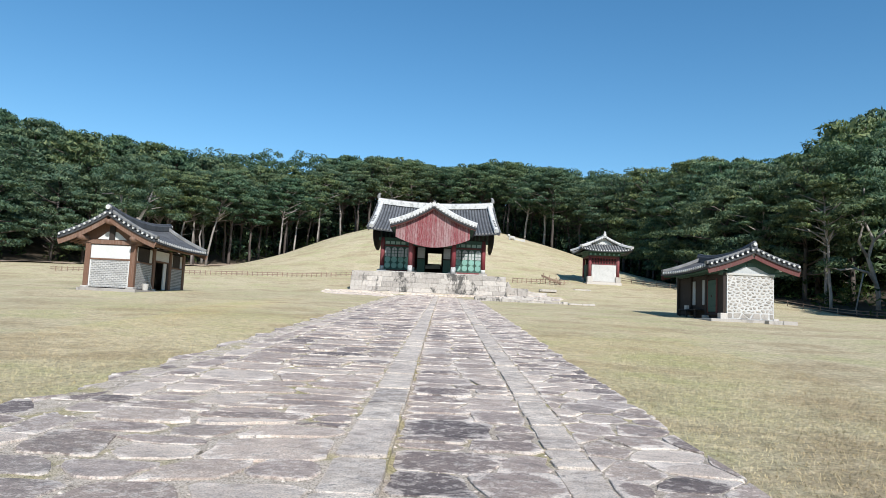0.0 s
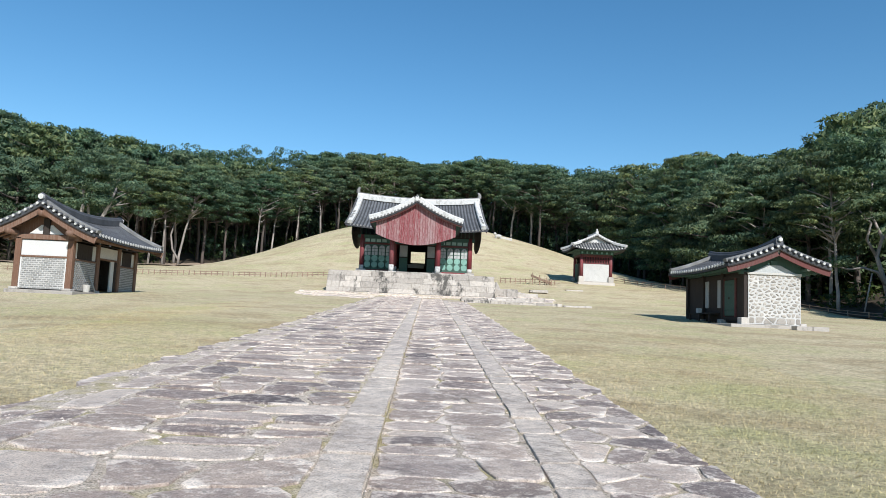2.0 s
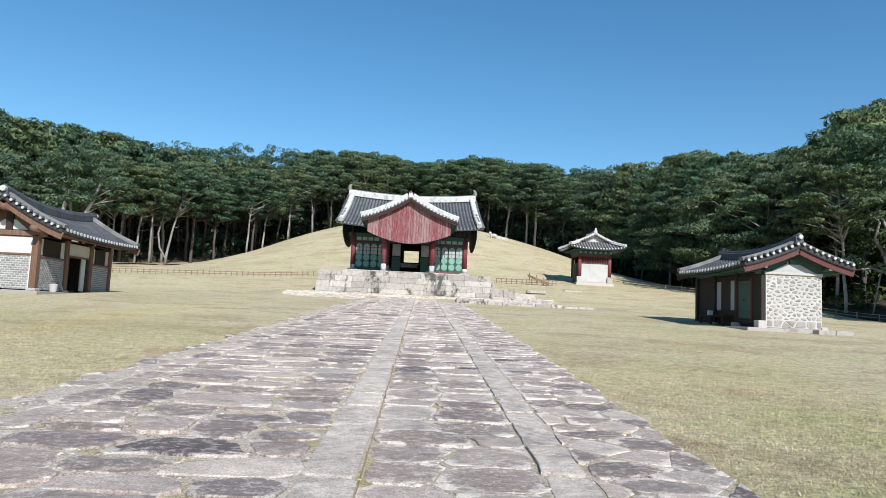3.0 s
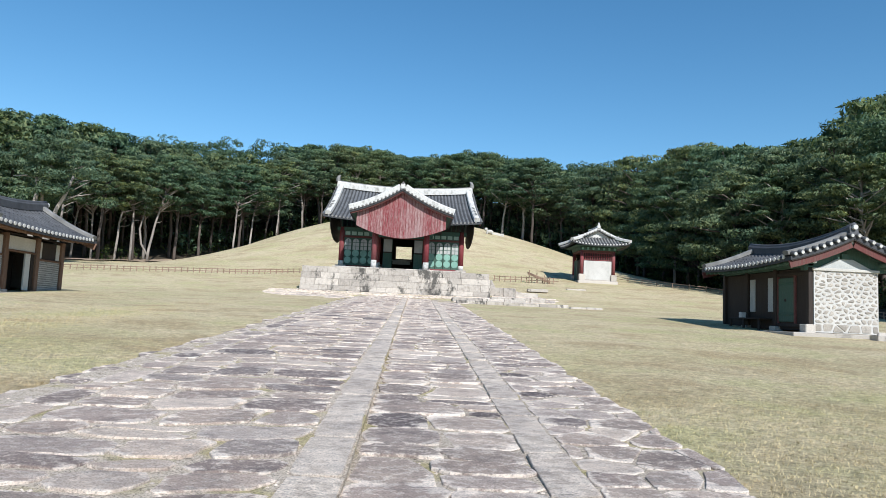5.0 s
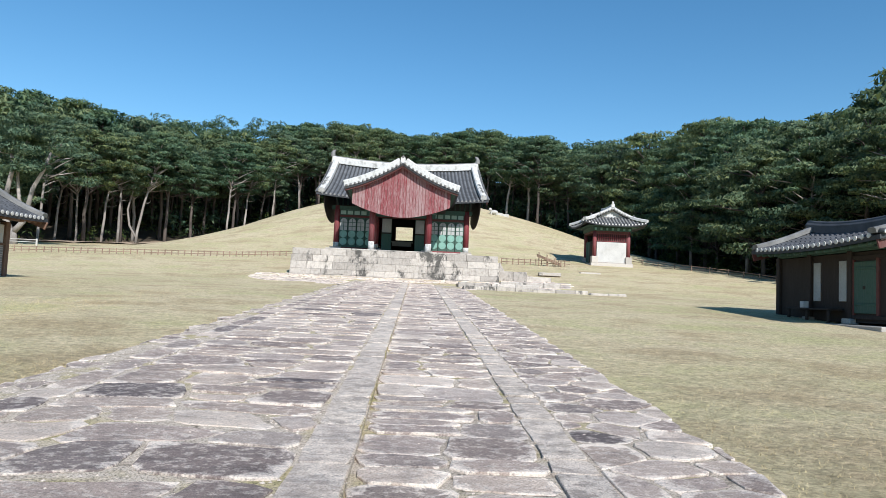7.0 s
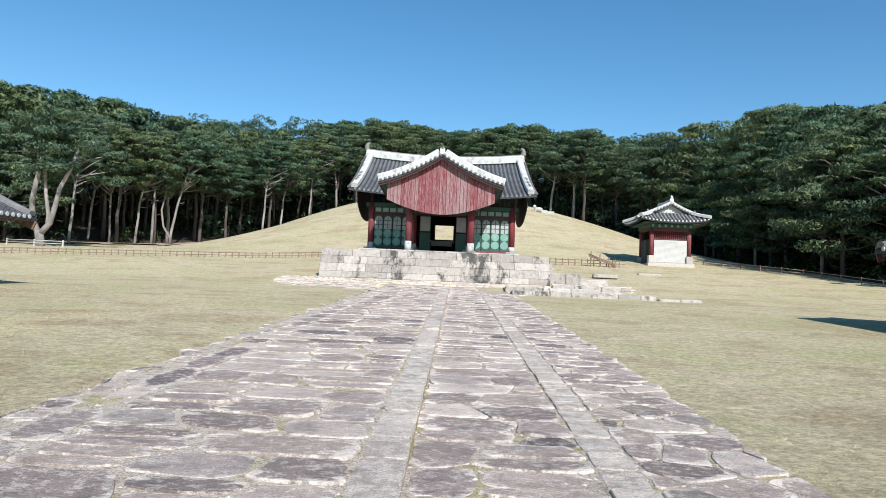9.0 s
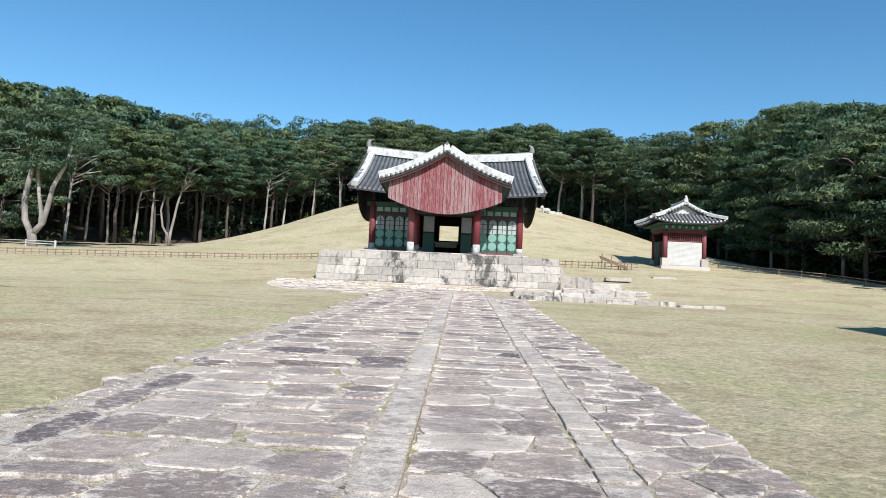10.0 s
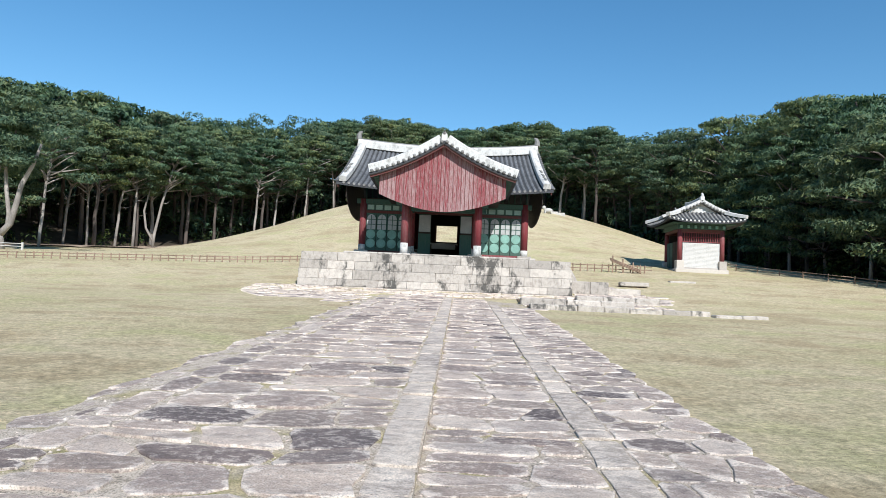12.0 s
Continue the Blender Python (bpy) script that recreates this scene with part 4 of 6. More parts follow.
def shrine():
    FZ = 5.0
    h = thing("tomb_shrine", "T-shaped tomb shrine with red plank gable, green doors and limed ridges", "shrine", at=(CX, 0, 0))
    # column lines
    px, ox = 1.93, 4.88
    ys = (62.8, 65.4)
    main_y0, main_y1, MZ = 68.0, 73.4, 5.45

    def column(x, y, z0, z1, r=0.2, base=True, foot_h=0.72):
        if base:
            slab("column_base", x - 0.42, x + 0.42, y - 0.42, y + 0.42, z0, z0 + 0.14, "granite_clean", h, "square granite base", 0.03)
        tube("column_foot", [(x, y, z0 + 0.14), (x, y, z0 + foot_h)], r + 0.01, "lime", h, "white painted column foot", 14)
        tube("column", [(x, y, z0 + foot_h), (x, y, z1)], r, "red", h, sides=14)
    for x in (-px, px):
        for y in ys:
            column(x, y, FZ, 8.3)
    for x in (-ox, -px, px, ox):
        column(x, main_y0, MZ, 8.7, 0.21, True, 0.5)
        column(x, main_y1, MZ, 8.7, 0.21)
    # porch beams
    for y in ys:
        slab("porch_beam", -px - 0.5, px + 0.5, y - 0.16, y + 0.16, 7.75, 8.15, "green", h)
    for x in (-px, px):
        slab("porch_plate", x - 0.15, x + 0.15, 61.9, 68, 7.95, 8.35, "green", h)
        slab("under_frieze", x - 0.1, x + 0.1, 62.8, 68, 7.55, 7.7, "dark_red", h)
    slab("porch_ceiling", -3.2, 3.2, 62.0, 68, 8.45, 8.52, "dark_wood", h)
    # hall walls
    # left sill in the darker red: the shade of its bay as colour
    slab("sill_beam", -ox, -px, main_y0 - 0.12, main_y0 + 0.12, MZ, MZ + 0.16, "dark_red", h)
    slab("sill_beam", px, ox, main_y0 - 0.12, main_y0 + 0.12, MZ, MZ + 0.16, "red", h)
    slab("floor_boards", -ox, ox, main_y0, main_y1, MZ - 0.1, MZ, "dark_wood", h)
    for sgn in (-1, 1):
        slab("end_wall", sgn * ox - 0.08, sgn * ox + 0.08, main_y0, main_y1, MZ, 8.7, "plaster", h)
    # back wall with its open window
    wx0, wx1, wz0, wz1 = -0.62, 0.88, 6.72, 7.82
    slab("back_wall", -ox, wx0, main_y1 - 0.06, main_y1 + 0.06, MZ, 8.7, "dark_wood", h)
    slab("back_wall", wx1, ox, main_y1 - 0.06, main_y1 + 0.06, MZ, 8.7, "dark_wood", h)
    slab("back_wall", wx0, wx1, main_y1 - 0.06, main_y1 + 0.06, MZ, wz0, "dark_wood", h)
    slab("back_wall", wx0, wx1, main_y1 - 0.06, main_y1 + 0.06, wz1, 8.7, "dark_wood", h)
    for x in (wx0, wx1):
        slab("window_jamb", x - 0.05, x + 0.05, main_y1 - 0.12, main_y1 + 0.1, wz0, wz1, "wood", h)
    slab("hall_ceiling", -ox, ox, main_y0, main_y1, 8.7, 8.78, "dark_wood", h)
    # door leaves of the side bays
    for sgn in (-1, 1):
        a, b = (px + 0.2, ox - 0.2) if sgn > 0 else (-ox + 0.2, -px - 0.2)
        n = 4
        w = (b - a) / n
        for i in range(n):
            x = a + w * i
            leaf = slab("door_leaf", x + 0.015, x + w - 0.015, main_y0 - 0.05, main_y0 + 0.05, MZ + 0.16, 7.86, "green", h, "dark green lattice door leaf")
            c = x + w / 2
            r = w * 0.44
            for zc in (MZ + 0.16 + 0.42, MZ + 0.16 + 0.42 + 2 * r):
                vs, fs = tube_data([(c, main_y0 - 0.055, zc), (c, main_y0 - 0.085, zc)], (r, r * 0.94), 20)
                raw("round_panel", vs, fs, "jade", leaf, "jade green round panel")
            z0, z1 = MZ + 1.42, 7.78
            ring = [(c - r * 0.92, z0), (c + r * 0.92, z0)] + [(c + r * 0.92 * math.cos(t), z1 - r + r * math.sin(t)) for t in np.linspace(0, math.pi, 9)]
            k = len(ring)
            raw("paper_panel", [(p, main_y0 - 0.055, q) for p, q in ring] + [(p, main_y0 - 0.08, q) for p, q in ring],
                [tuple(range(k, 2 * k))] + [(j, (j + 1) % k, k + (j + 1) % k, k + j) for j in range(k)], "paper", leaf, "papered panel with rounded head")
            for q in (z0 + 0.3, z0 + 0.6):
                slab("lattice_bar", c - r * 0.92, c + r * 0.92, main_y0 - 0.095, main_y0 - 0.08, q - 0.02, q + 0.02, "green", leaf, bevel=0)
            slab("lattice_bar", c - 0.02, c + 0.02, main_y0 - 0.1, main_y0 - 0.08, z0, z1 - 0.05, "green", leaf, bevel=0)
        slab("door_head", a - 0.1, b + 0.1, main_y0 - 0.1, main_y0 + 0.1, 7.86, 8.02, "dark_red", h)
        m = 5
        for i in range(m):
            x = a + (b - a) * i / m
            slab("transom_panel", x + 0.06, x + (b - a) / m - 0.06, main_y0 - 0.06, main_y0 + 0.04, 8.08, 8.36, "pale_green", h, "pale green transom panel")
        slab("transom_board", a - 0.1, b + 0.1, main_y0 - 0.02, main_y0 + 0.06, 8.0, 8.45, "green", h)
        slab("plate_beam", a - 0.6, b + 0.6, main_y0 - 0.14, main_y0 + 0.14, 8.42, 8.7, "green", h)
    # middle bay: half-open leaves
    for sgn in (-1, 1):
        x0, x1 = (-1.50, -0.75) if sgn < 0 else (1.0, 1.72)
        leaf = slab("door_leaf", x0, x1, main_y0 - 0.04, main_y0 + 0.04, MZ + 0.05, 7.92, "green", h, "dark green door leaf")
        slab("paper_panel", x0 + 0.03, x1 - 0.03, main_y0 - 0.07, main_y0 - 0.04, 6.85, 7.86, "paper", leaf, "papered upper panel")
        slab("leaf_rail", x0, x1, main_y0 - 0.09, main_y0 - 0.04, 6.74, 6.84, "dark_wood", leaf)
    slab("door_head", -px, px, main_y0 - 0.1, main_y0 + 0.1, 7.92, 8.1, "dark_red", h)
    slab("transom_board", -px, px, main_y0 - 0.03, main_y0 + 0.05, 8.1, 8.6, "dark_wood", h)
    # porch roof, ridge towards the viewer
    gable_roof(h, 3.78, 61.35, 69.3, 10.86, 9.05, hollow=0.42, lift=0.10, sag=0.0, row="tile_old", cap=None, ridge_mat="lime", ridge_h=0.40, rake_mat="lime", rake_h=0.46,
               rake_w=0.85, rake_r=0.088, rake_ends=(0,), board="dark_red", rafter="green", board_h=0.12, label="tiled porch roof with broad limed rakes")
    end_ornament(h, 0, 61.5, 11.1, 0.75, "tile_old", 1)
    # plank gable
    gb = new("plank_gable")
    gb.parent = h
    gb["label"] = "weathered dark red vertical planks with a bowed lower edge"
    n = 31
    W = 3.27

    def rake(x):
        d = abs(x) / 3.78
        return 10.84 - (10.86 - 9.05) * (d + 0.42 * d * (1 - d))

    def foot(x):
        return 7.32 + 0.82 * (abs(x) / W) ** 1.8
    rng = random.Random(5)
    for i in range(n):
        x0, x1 = -W + 2 * W * i / n + 0.006, -W + 2 * W * (i + 1) / n - 0.006
        y = 61.82 + rng.uniform(-0.008, 0.008)
        f = [foot(x0), foot(x1), rake(x1), rake(x0)]
        vs = [(x0, y, f[0]), (x1, y, f[1]), (x1, y, f[2]), (x0, y, f[3])]
        vs += [(a, b + 0.04, c) for a, b, c in vs]
        raw("plank", vs, [(0, 1, 2, 3), (7, 6, 5, 4), (0, 4, 5, 1), (1, 5, 6, 2), (3, 2, 6, 7), (0, 3, 7, 4)], "plank", gb)
        xm = -W + 2 * W * i / n
        vs = [(xm - 0.012, y - 0.02, foot(xm)), (xm + 0.012, y - 0.02, foot(xm)), (xm + 0.012, y - 0.02, rake(xm)), (xm - 0.012, y - 0.02, rake(xm))]
        vs += [(a, b + 0.03, c) for a, b, c in vs]
        raw("cover_strip", vs, [(0, 1, 2, 3), (7, 6, 5, 4), (0, 4, 5, 1), (1, 5, 6, 2), (3, 2, 6, 7), (0, 3, 7, 4)], "dark_red", gb)
    # hall roof, ridge across
    hall = new("hall_roof")
    hall.parent = h
    hall.matrix_basis = pose(0, 70.65, 0, 0, 0, 90)
    roof, P = gable_roof_into(hall)
    # end planks under the hall gables
    for sgn in (-1, 1):
        w = new("end_planks")
        w.parent = h
        w["label"] = "dark weathered gable planks with rounded foot"
        for i in range(38):
            y = 66.4 + 8.5 * i / 38
            t = (i + 0.5) / 38 * 2 - 1
            d = abs(t) * 4.25 / 4.65
            top = 12.25 - 3.15 * (d + 0.3 * d * (1 - d))
            z0 = 7.72 + 0.9 * abs(t) ** 2.4
            slab("plank", sgn * 5.72 - 0.025, sgn * 5.72 + 0.025, y + 0.006, y + 0.218, z0, max(z0 + 0.1, top - 0.1), "dark_wood", w, bevel=0)
    # altar table inside
    t = thing("altar_table", "altar table with pale top on dark legs inside shrine", "table", at=(CX, 70.6, MZ))
    slab("tabletop", -0.9, 0.9, -0.45, 0.45, 0.85, 0.93, "paper", t, "pale papered tabletop")
    for x in (-0.8, 0.8):
        for y in (-0.38, 0.38):
            slab("leg", x - 0.05, x + 0.05, y - 0.05, y + 0.05, 0, 0.85, "dark_wood", t)
    slab("apron", -0.85, 0.85, -0.42, -0.38, 0.55, 0.85, "paper", t, "pale front cloth")
    return h


def gable_roof_into(hall):
    out = gable_roof(hall, 4.65, -6.28, 6.28, 12.22, 9.02, taper=0.07, lift=0.34, sag=0.5, row="hall_tile", cap="tile_old", ridge_mat="lime", ridge_h=0.52, rake_mat="lime", rake_h=0.32,
                     rake_w=0.62, board="dark_red", rafter="green", board_h=0.18, ridge_w=0.4, label="dark tiled hall roof with limed ridge and rakes")
    for y, f in ((-5.75, -1), (5.75, 1)):
        end_ornament(out[0], 0, y, 12.95, 1.15, "tile_old", f)
        for v in (0.12, 0.24, 0.36):
            p = out[1](-1)(0.0 if f < 0 else 1.0, v)
            end_ornament(out[0], p.x, p.y - f * 0.35, p.z + 0.34, 0.5, "tile_old", f)
    return out


# ---------------------------------------------------------------- podium of the shrine and its apron
def podium():
    h = thing("stone_podium", "terrace of coursed grey granite blocks with dark water stains", "terrace", kind="structure")
    x0, x1, y0, y1 = -7.65, 5.47, 59.7, 76.0
    slab("core", x0 + 0.3, x1 - 0.3, y0 + 0.3, y1, 2.8, 4.86, "granite", h, bevel=0)
    slab("upper_core", -6.2, 4.3, 67.0, 75.0, 4.8, 5.44, "granite", h, bevel=0.03)
    rng = random.Random(11)
    courses = [(2.85, 3.27, 0.10), (3.274, 3.61, 0.05), (3.614, 4.07, 0.03), (4.074, 4.49, 0.0), (4.494, 4.90, -0.05)]
    for k, (z0, z1, out) in enumerate(courses):
        x = x0 - out
        while x < x1 + out - 0.05:
            w = rng.uniform(0.9, 2.1)
            xe = min(x1 + out, x + w)
            if x1 + out - xe < 0.5:
                xe = x1 + out
            slab("block", x + 0.006, xe - 0.006, y0 - out + rng.uniform(-0.012, 0.012), y0 + 0.4, z0 + rng.uniform(0, 0.005), z1, "granite", h, bevel=0.014)
            x = xe
        for sx in (x0, x1):
            y = y0 + 0.42
            while y < 75.5:
                ye = min(75.9, y + rng.uniform(1.2, 2.2))
                a, b = (sx - out, sx + 0.4) if sx < 0 else (sx - 0.4, sx + out)
                slab("block", a, b, y + 0.006, ye - 0.006, z0, z1, "granite", h, bevel=0.018)
                y = ye
    # raised middle course under the porch
    x = -5.6
    while x < 3.6:
        xe = min(3.75, x + rng.uniform(1.4, 2.4))
        slab("capstone", x + 0.006, xe - 0.006, y0 + 0.28, y0 + 1.3, 4.90, 5.0, "granite", h, bevel=0.03)
        x = xe
    slab("porch_floor", -5.6, 3.75, y0 + 1.3, 67.5, 4.80, 4.995, "granite_clean", h)
    # side stair with curved cheek stone
    for i in range(6):
        slab("stair", x1, x1 + 0.25 * (6 - i), 62.6, 64.6, 2.9, 3.2 + 0.28 * i + 0.04, "granite", h, bevel=0.02)
    pts = [(x1 + 0.05, 62.45, 4.75), (x1 + 0.25, 62.45, 4.4), (x1 + 0.5, 62.45, 3.95), (x1 + 0.9, 62.45, 3.7), (x1 + 1.5, 62.45, 3.6)]
    swept_bar("cheek_stone", [(a, b, c - 0.3) for a, b, c in pts], 0.3, 0.42, "granite", h)
    # low apron walls to the east, stepping down the slope
    ap = thing("stone_apron", "low stepped retaining kerbs of pale granite in the lawn", "retaining kerb", kind="structure")
    rows = [(52.0, 2.7, 9.3, 2.45, 2.84), (51.5, 9.3, 11.2, 2.4, 2.72), (54.6, 2.6, 7.2, 2.7, 3.08), (57.2, 5.3, 9.0, 2.8, 3.25), (60.6, 5.55, 7.45, 3.1, 4.02), (60.9, 7.45, 9.1, 3.1, 3.74), (64.8, 9.0, 10.6, 4.0, 4.22), (69.0, 13.0, 14.6, 4.4, 4.60)]
    for x0_, x1_, y0_, y1_, z in ((2.75, 9.25, 52.4, 57.0, 2.77), (2.65, 7.15, 55.0, 59.6, 3.01), (5.35, 8.95, 57.6, 60.6, 3.17)):
        slab("rubble_core", x0_, x1_, y0_, y1_, 2.2, z, "soil", ap, bevel=0.03)
    for y, a, b, z0, z1 in rows:
        x = a
        while x < b - 0.05:
            xe = min(b, x + rng.uniform(0.9, 1.9))
            if b - xe < 0.4:
                xe = b
            slab("kerbstone", x + 0.006, xe - 0.006, y + rng.uniform(-0.02, 0.02), y + 0.55, z0, z1 + rng.uniform(-0.03, 0.02), "granite", ap, bevel=0.035)
            x = xe
    return h


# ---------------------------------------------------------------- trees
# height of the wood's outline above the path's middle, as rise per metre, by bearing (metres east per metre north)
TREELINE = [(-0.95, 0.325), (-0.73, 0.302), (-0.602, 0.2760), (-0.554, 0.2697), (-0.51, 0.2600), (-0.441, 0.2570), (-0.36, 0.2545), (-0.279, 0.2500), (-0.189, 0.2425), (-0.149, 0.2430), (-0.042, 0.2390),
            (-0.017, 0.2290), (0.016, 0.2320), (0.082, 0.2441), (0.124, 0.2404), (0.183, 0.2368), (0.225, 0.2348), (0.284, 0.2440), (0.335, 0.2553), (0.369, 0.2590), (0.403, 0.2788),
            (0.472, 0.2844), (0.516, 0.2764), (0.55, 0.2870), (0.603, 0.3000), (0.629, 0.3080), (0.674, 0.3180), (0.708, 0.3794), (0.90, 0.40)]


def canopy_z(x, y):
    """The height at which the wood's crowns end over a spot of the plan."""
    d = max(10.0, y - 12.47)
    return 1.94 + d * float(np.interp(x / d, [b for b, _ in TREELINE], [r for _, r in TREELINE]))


def leaf_cloud(rng, pads, size, seed_up=0.45):
    """Small needle tufts scattered in flattened pads: rows of corner and of the pad's swelling there, three to a tuft."""
    cs, ns, ss, gs = [], [], [], []
    for (px_, py_, pz_, rx, rz, k) in pads:
        d = rng.normal(size=(k, 3))
        d /= np.linalg.norm(d, axis=1)[:, None]
        rad = rng.uniform(0.55, 1.0, size=(k, 1)) ** 0.6
        p = d * rad * np.array([rx, rx, rz])
        p[:, 2] += np.abs(rng.normal(size=k)) * 0.05
        cs.append(p + np.array([px_, py_, pz_]))
        n = d * 0.8 + rng.normal(size=(k, 3)) * 0.6 + np.array([0, 0, seed_up])
        ns.append(n / np.linalg.norm(n, axis=1)[:, None])
        ss.append(rng.uniform(0.6, 1.25, size=k) * size)
        g = d * np.array([0.9, 0.9, 1.0]) + rng.normal(size=(k, 3)) * 0.28 + np.array([0, 0, 0.3])
        gs.append(g / np.linalg.norm(g, axis=1)[:, None])
    c, n, s = np.concatenate(cs), np.concatenate(ns), np.concatenate(ss)
    r = rng.normal(size=c.shape)
    a = np.cross(n, r)
    a /= np.linalg.norm(a, axis=1)[:, None]
    b = np.cross(n, a)
    s = s[:, None]
    asp = rng.uniform(0.24, 0.52, size=(len(c), 1))
    bend = n * s * 0.25
    v = np.stack([c - a * s - b * s * asp, c - a * s * 0.6 + b * s * asp + bend * 0.5, c + a * s * 1.05 + bend], axis=1)
    g = np.concatenate(gs)
    # turn each tuft so that its face looks the way its pad swells
    back = (np.cross(v[:, 1] - v[:, 0], v[:, 2] - v[:, 0]) * g).sum(axis=1) < 0
    v[back] = v[back][:, ::-1]
    return np.concatenate([v.reshape(-1, 3), np.repeat(g, 3, axis=0)], axis=1)


def cloud_mesh(name, v):
    me = bpy.data.meshes.new(name)
    n = len(v) // 3
    me.vertices.add(len(v))
    me.vertices.foreach_set("co", v[:, :3].astype(np.float32).ravel())
    me.loops.add(len(v))
    me.loops.foreach_set("vertex_index", np.arange(len(v), dtype=np.int32))
    me.polygons.add(n)
    me.polygons.foreach_set("loop_start", np.arange(0, len(v), 3, dtype=np.int32))
    me.polygons.foreach_set("use_smooth", [True] * n)
    me.update(calc_edges=True)
    me.normals_split_custom_set_from_vertices(v[:, 3:].astype(np.float32).tolist())
    return me


def pine_parts(seed, height, clear, spread, lean, tufts, size, pads_n, girth=1.0):
    """Trunk and limb tubes, and needle pads, of one red pine standing at the origin."""
    rng = np.random.default_rng(seed)
    la = 0.0
    trunk = []
    n = 9
    wob = rng.normal(size=(n, 2)) * 0.22
    for i in range(n):
        t = i / (n - 1)
        trunk.append(Vector((math.cos(la) * lean * t ** 1.4 * height + wob[i][0] * t, math.sin(la) * lean * t ** 1.4 * height + wob[i][1] * t, height * 0.94 * t - 0.3 * (i == 0))))
    tv, tf = tube_data(trunk, [0.205 * (1 - 0.75 * i / (n - 1)) * girth * height / 14 + 0.03 for i in range(n)], 7)

    def at(t):
        f = t * (n - 1)
        i = min(n - 2, int(f))
        return trunk[i].lerp(trunk[i + 1], f - i)
    pads, limbs = [], []
    for k in range(pads_n):
        t = clear + (1 - clear) * ((k + 0.5) / pads_n) ** 0.85
        a = k * 2.4 + rng.uniform(-0.5, 0.5)
        prof = math.sin(math.pi * min(1, (t - clear) / (1 - clear) * 0.80 + 0.17)) ** 0.7
        reach = spread * prof * rng.uniform(0.3, 1.25)
        o = at(min(1, t))
        p = o + Vector((math.cos(a) * reach, math.sin(a) * reach, rng.uniform(-0.4, 0.8)))
        rx = spread * rng.uniform(0.18, 0.42)
        pads.append((p.x, p.y, p.z, rx, rx * rng.uniform(0.17, 0.30), tufts))
        if k % 2 == 0 or k < 6:
            s = at(max(0.2, t - 0.08))
            mid = s.lerp(p, 0.5) + Vector((0, 0, rng.uniform(-0.3, 0.3)))
            limbs.append(([s, mid, p - Vector((0, 0, 0.1))], (0.10, 0.07, 0.03)))
    # a few bare snags below the crown
    for k in range(3):
        t = rng.uniform(clear * 0.6, clear)
        a = rng.uniform(0, 6.28)
        s = at(t)
        q = s + Vector((math.cos(a) * rng.uniform(0.6, 1.6), math.sin(a) * rng.uniform(0.6, 1.6), rng.uniform(0.1, 0.9)))
        limbs.append(([s, s.lerp(q, 0.6) + Vector((0, 0, -0.15)), q], (0.05, 0.035, 0.012)))
    for pts, rr in limbs:
        v, f = tube_data(pts, rr, 5)
        o = len(tv)
        tv += v
        tf += [tuple(i + o for i in x) for x in f]
    return tv, tf, leaf_cloud(rng, pads, size)


def make_pine(seed, height, clear, spread, lean, tufts, size, pads_n, bark, at):
    tv, tf, cl = pine_parts(seed, height, clear, spread, lean, tufts, size, pads_n)
    t = thing("pine_tree", "tall red pine with bare trunk and dark green needle crown", "tree", "pines round the lawn", at=at)
    raw("trunk", tv, tf, bark, t, smooth=True)
    link_mesh("crown", cloud_mesh("crown", cl), "needles", t)
    return t


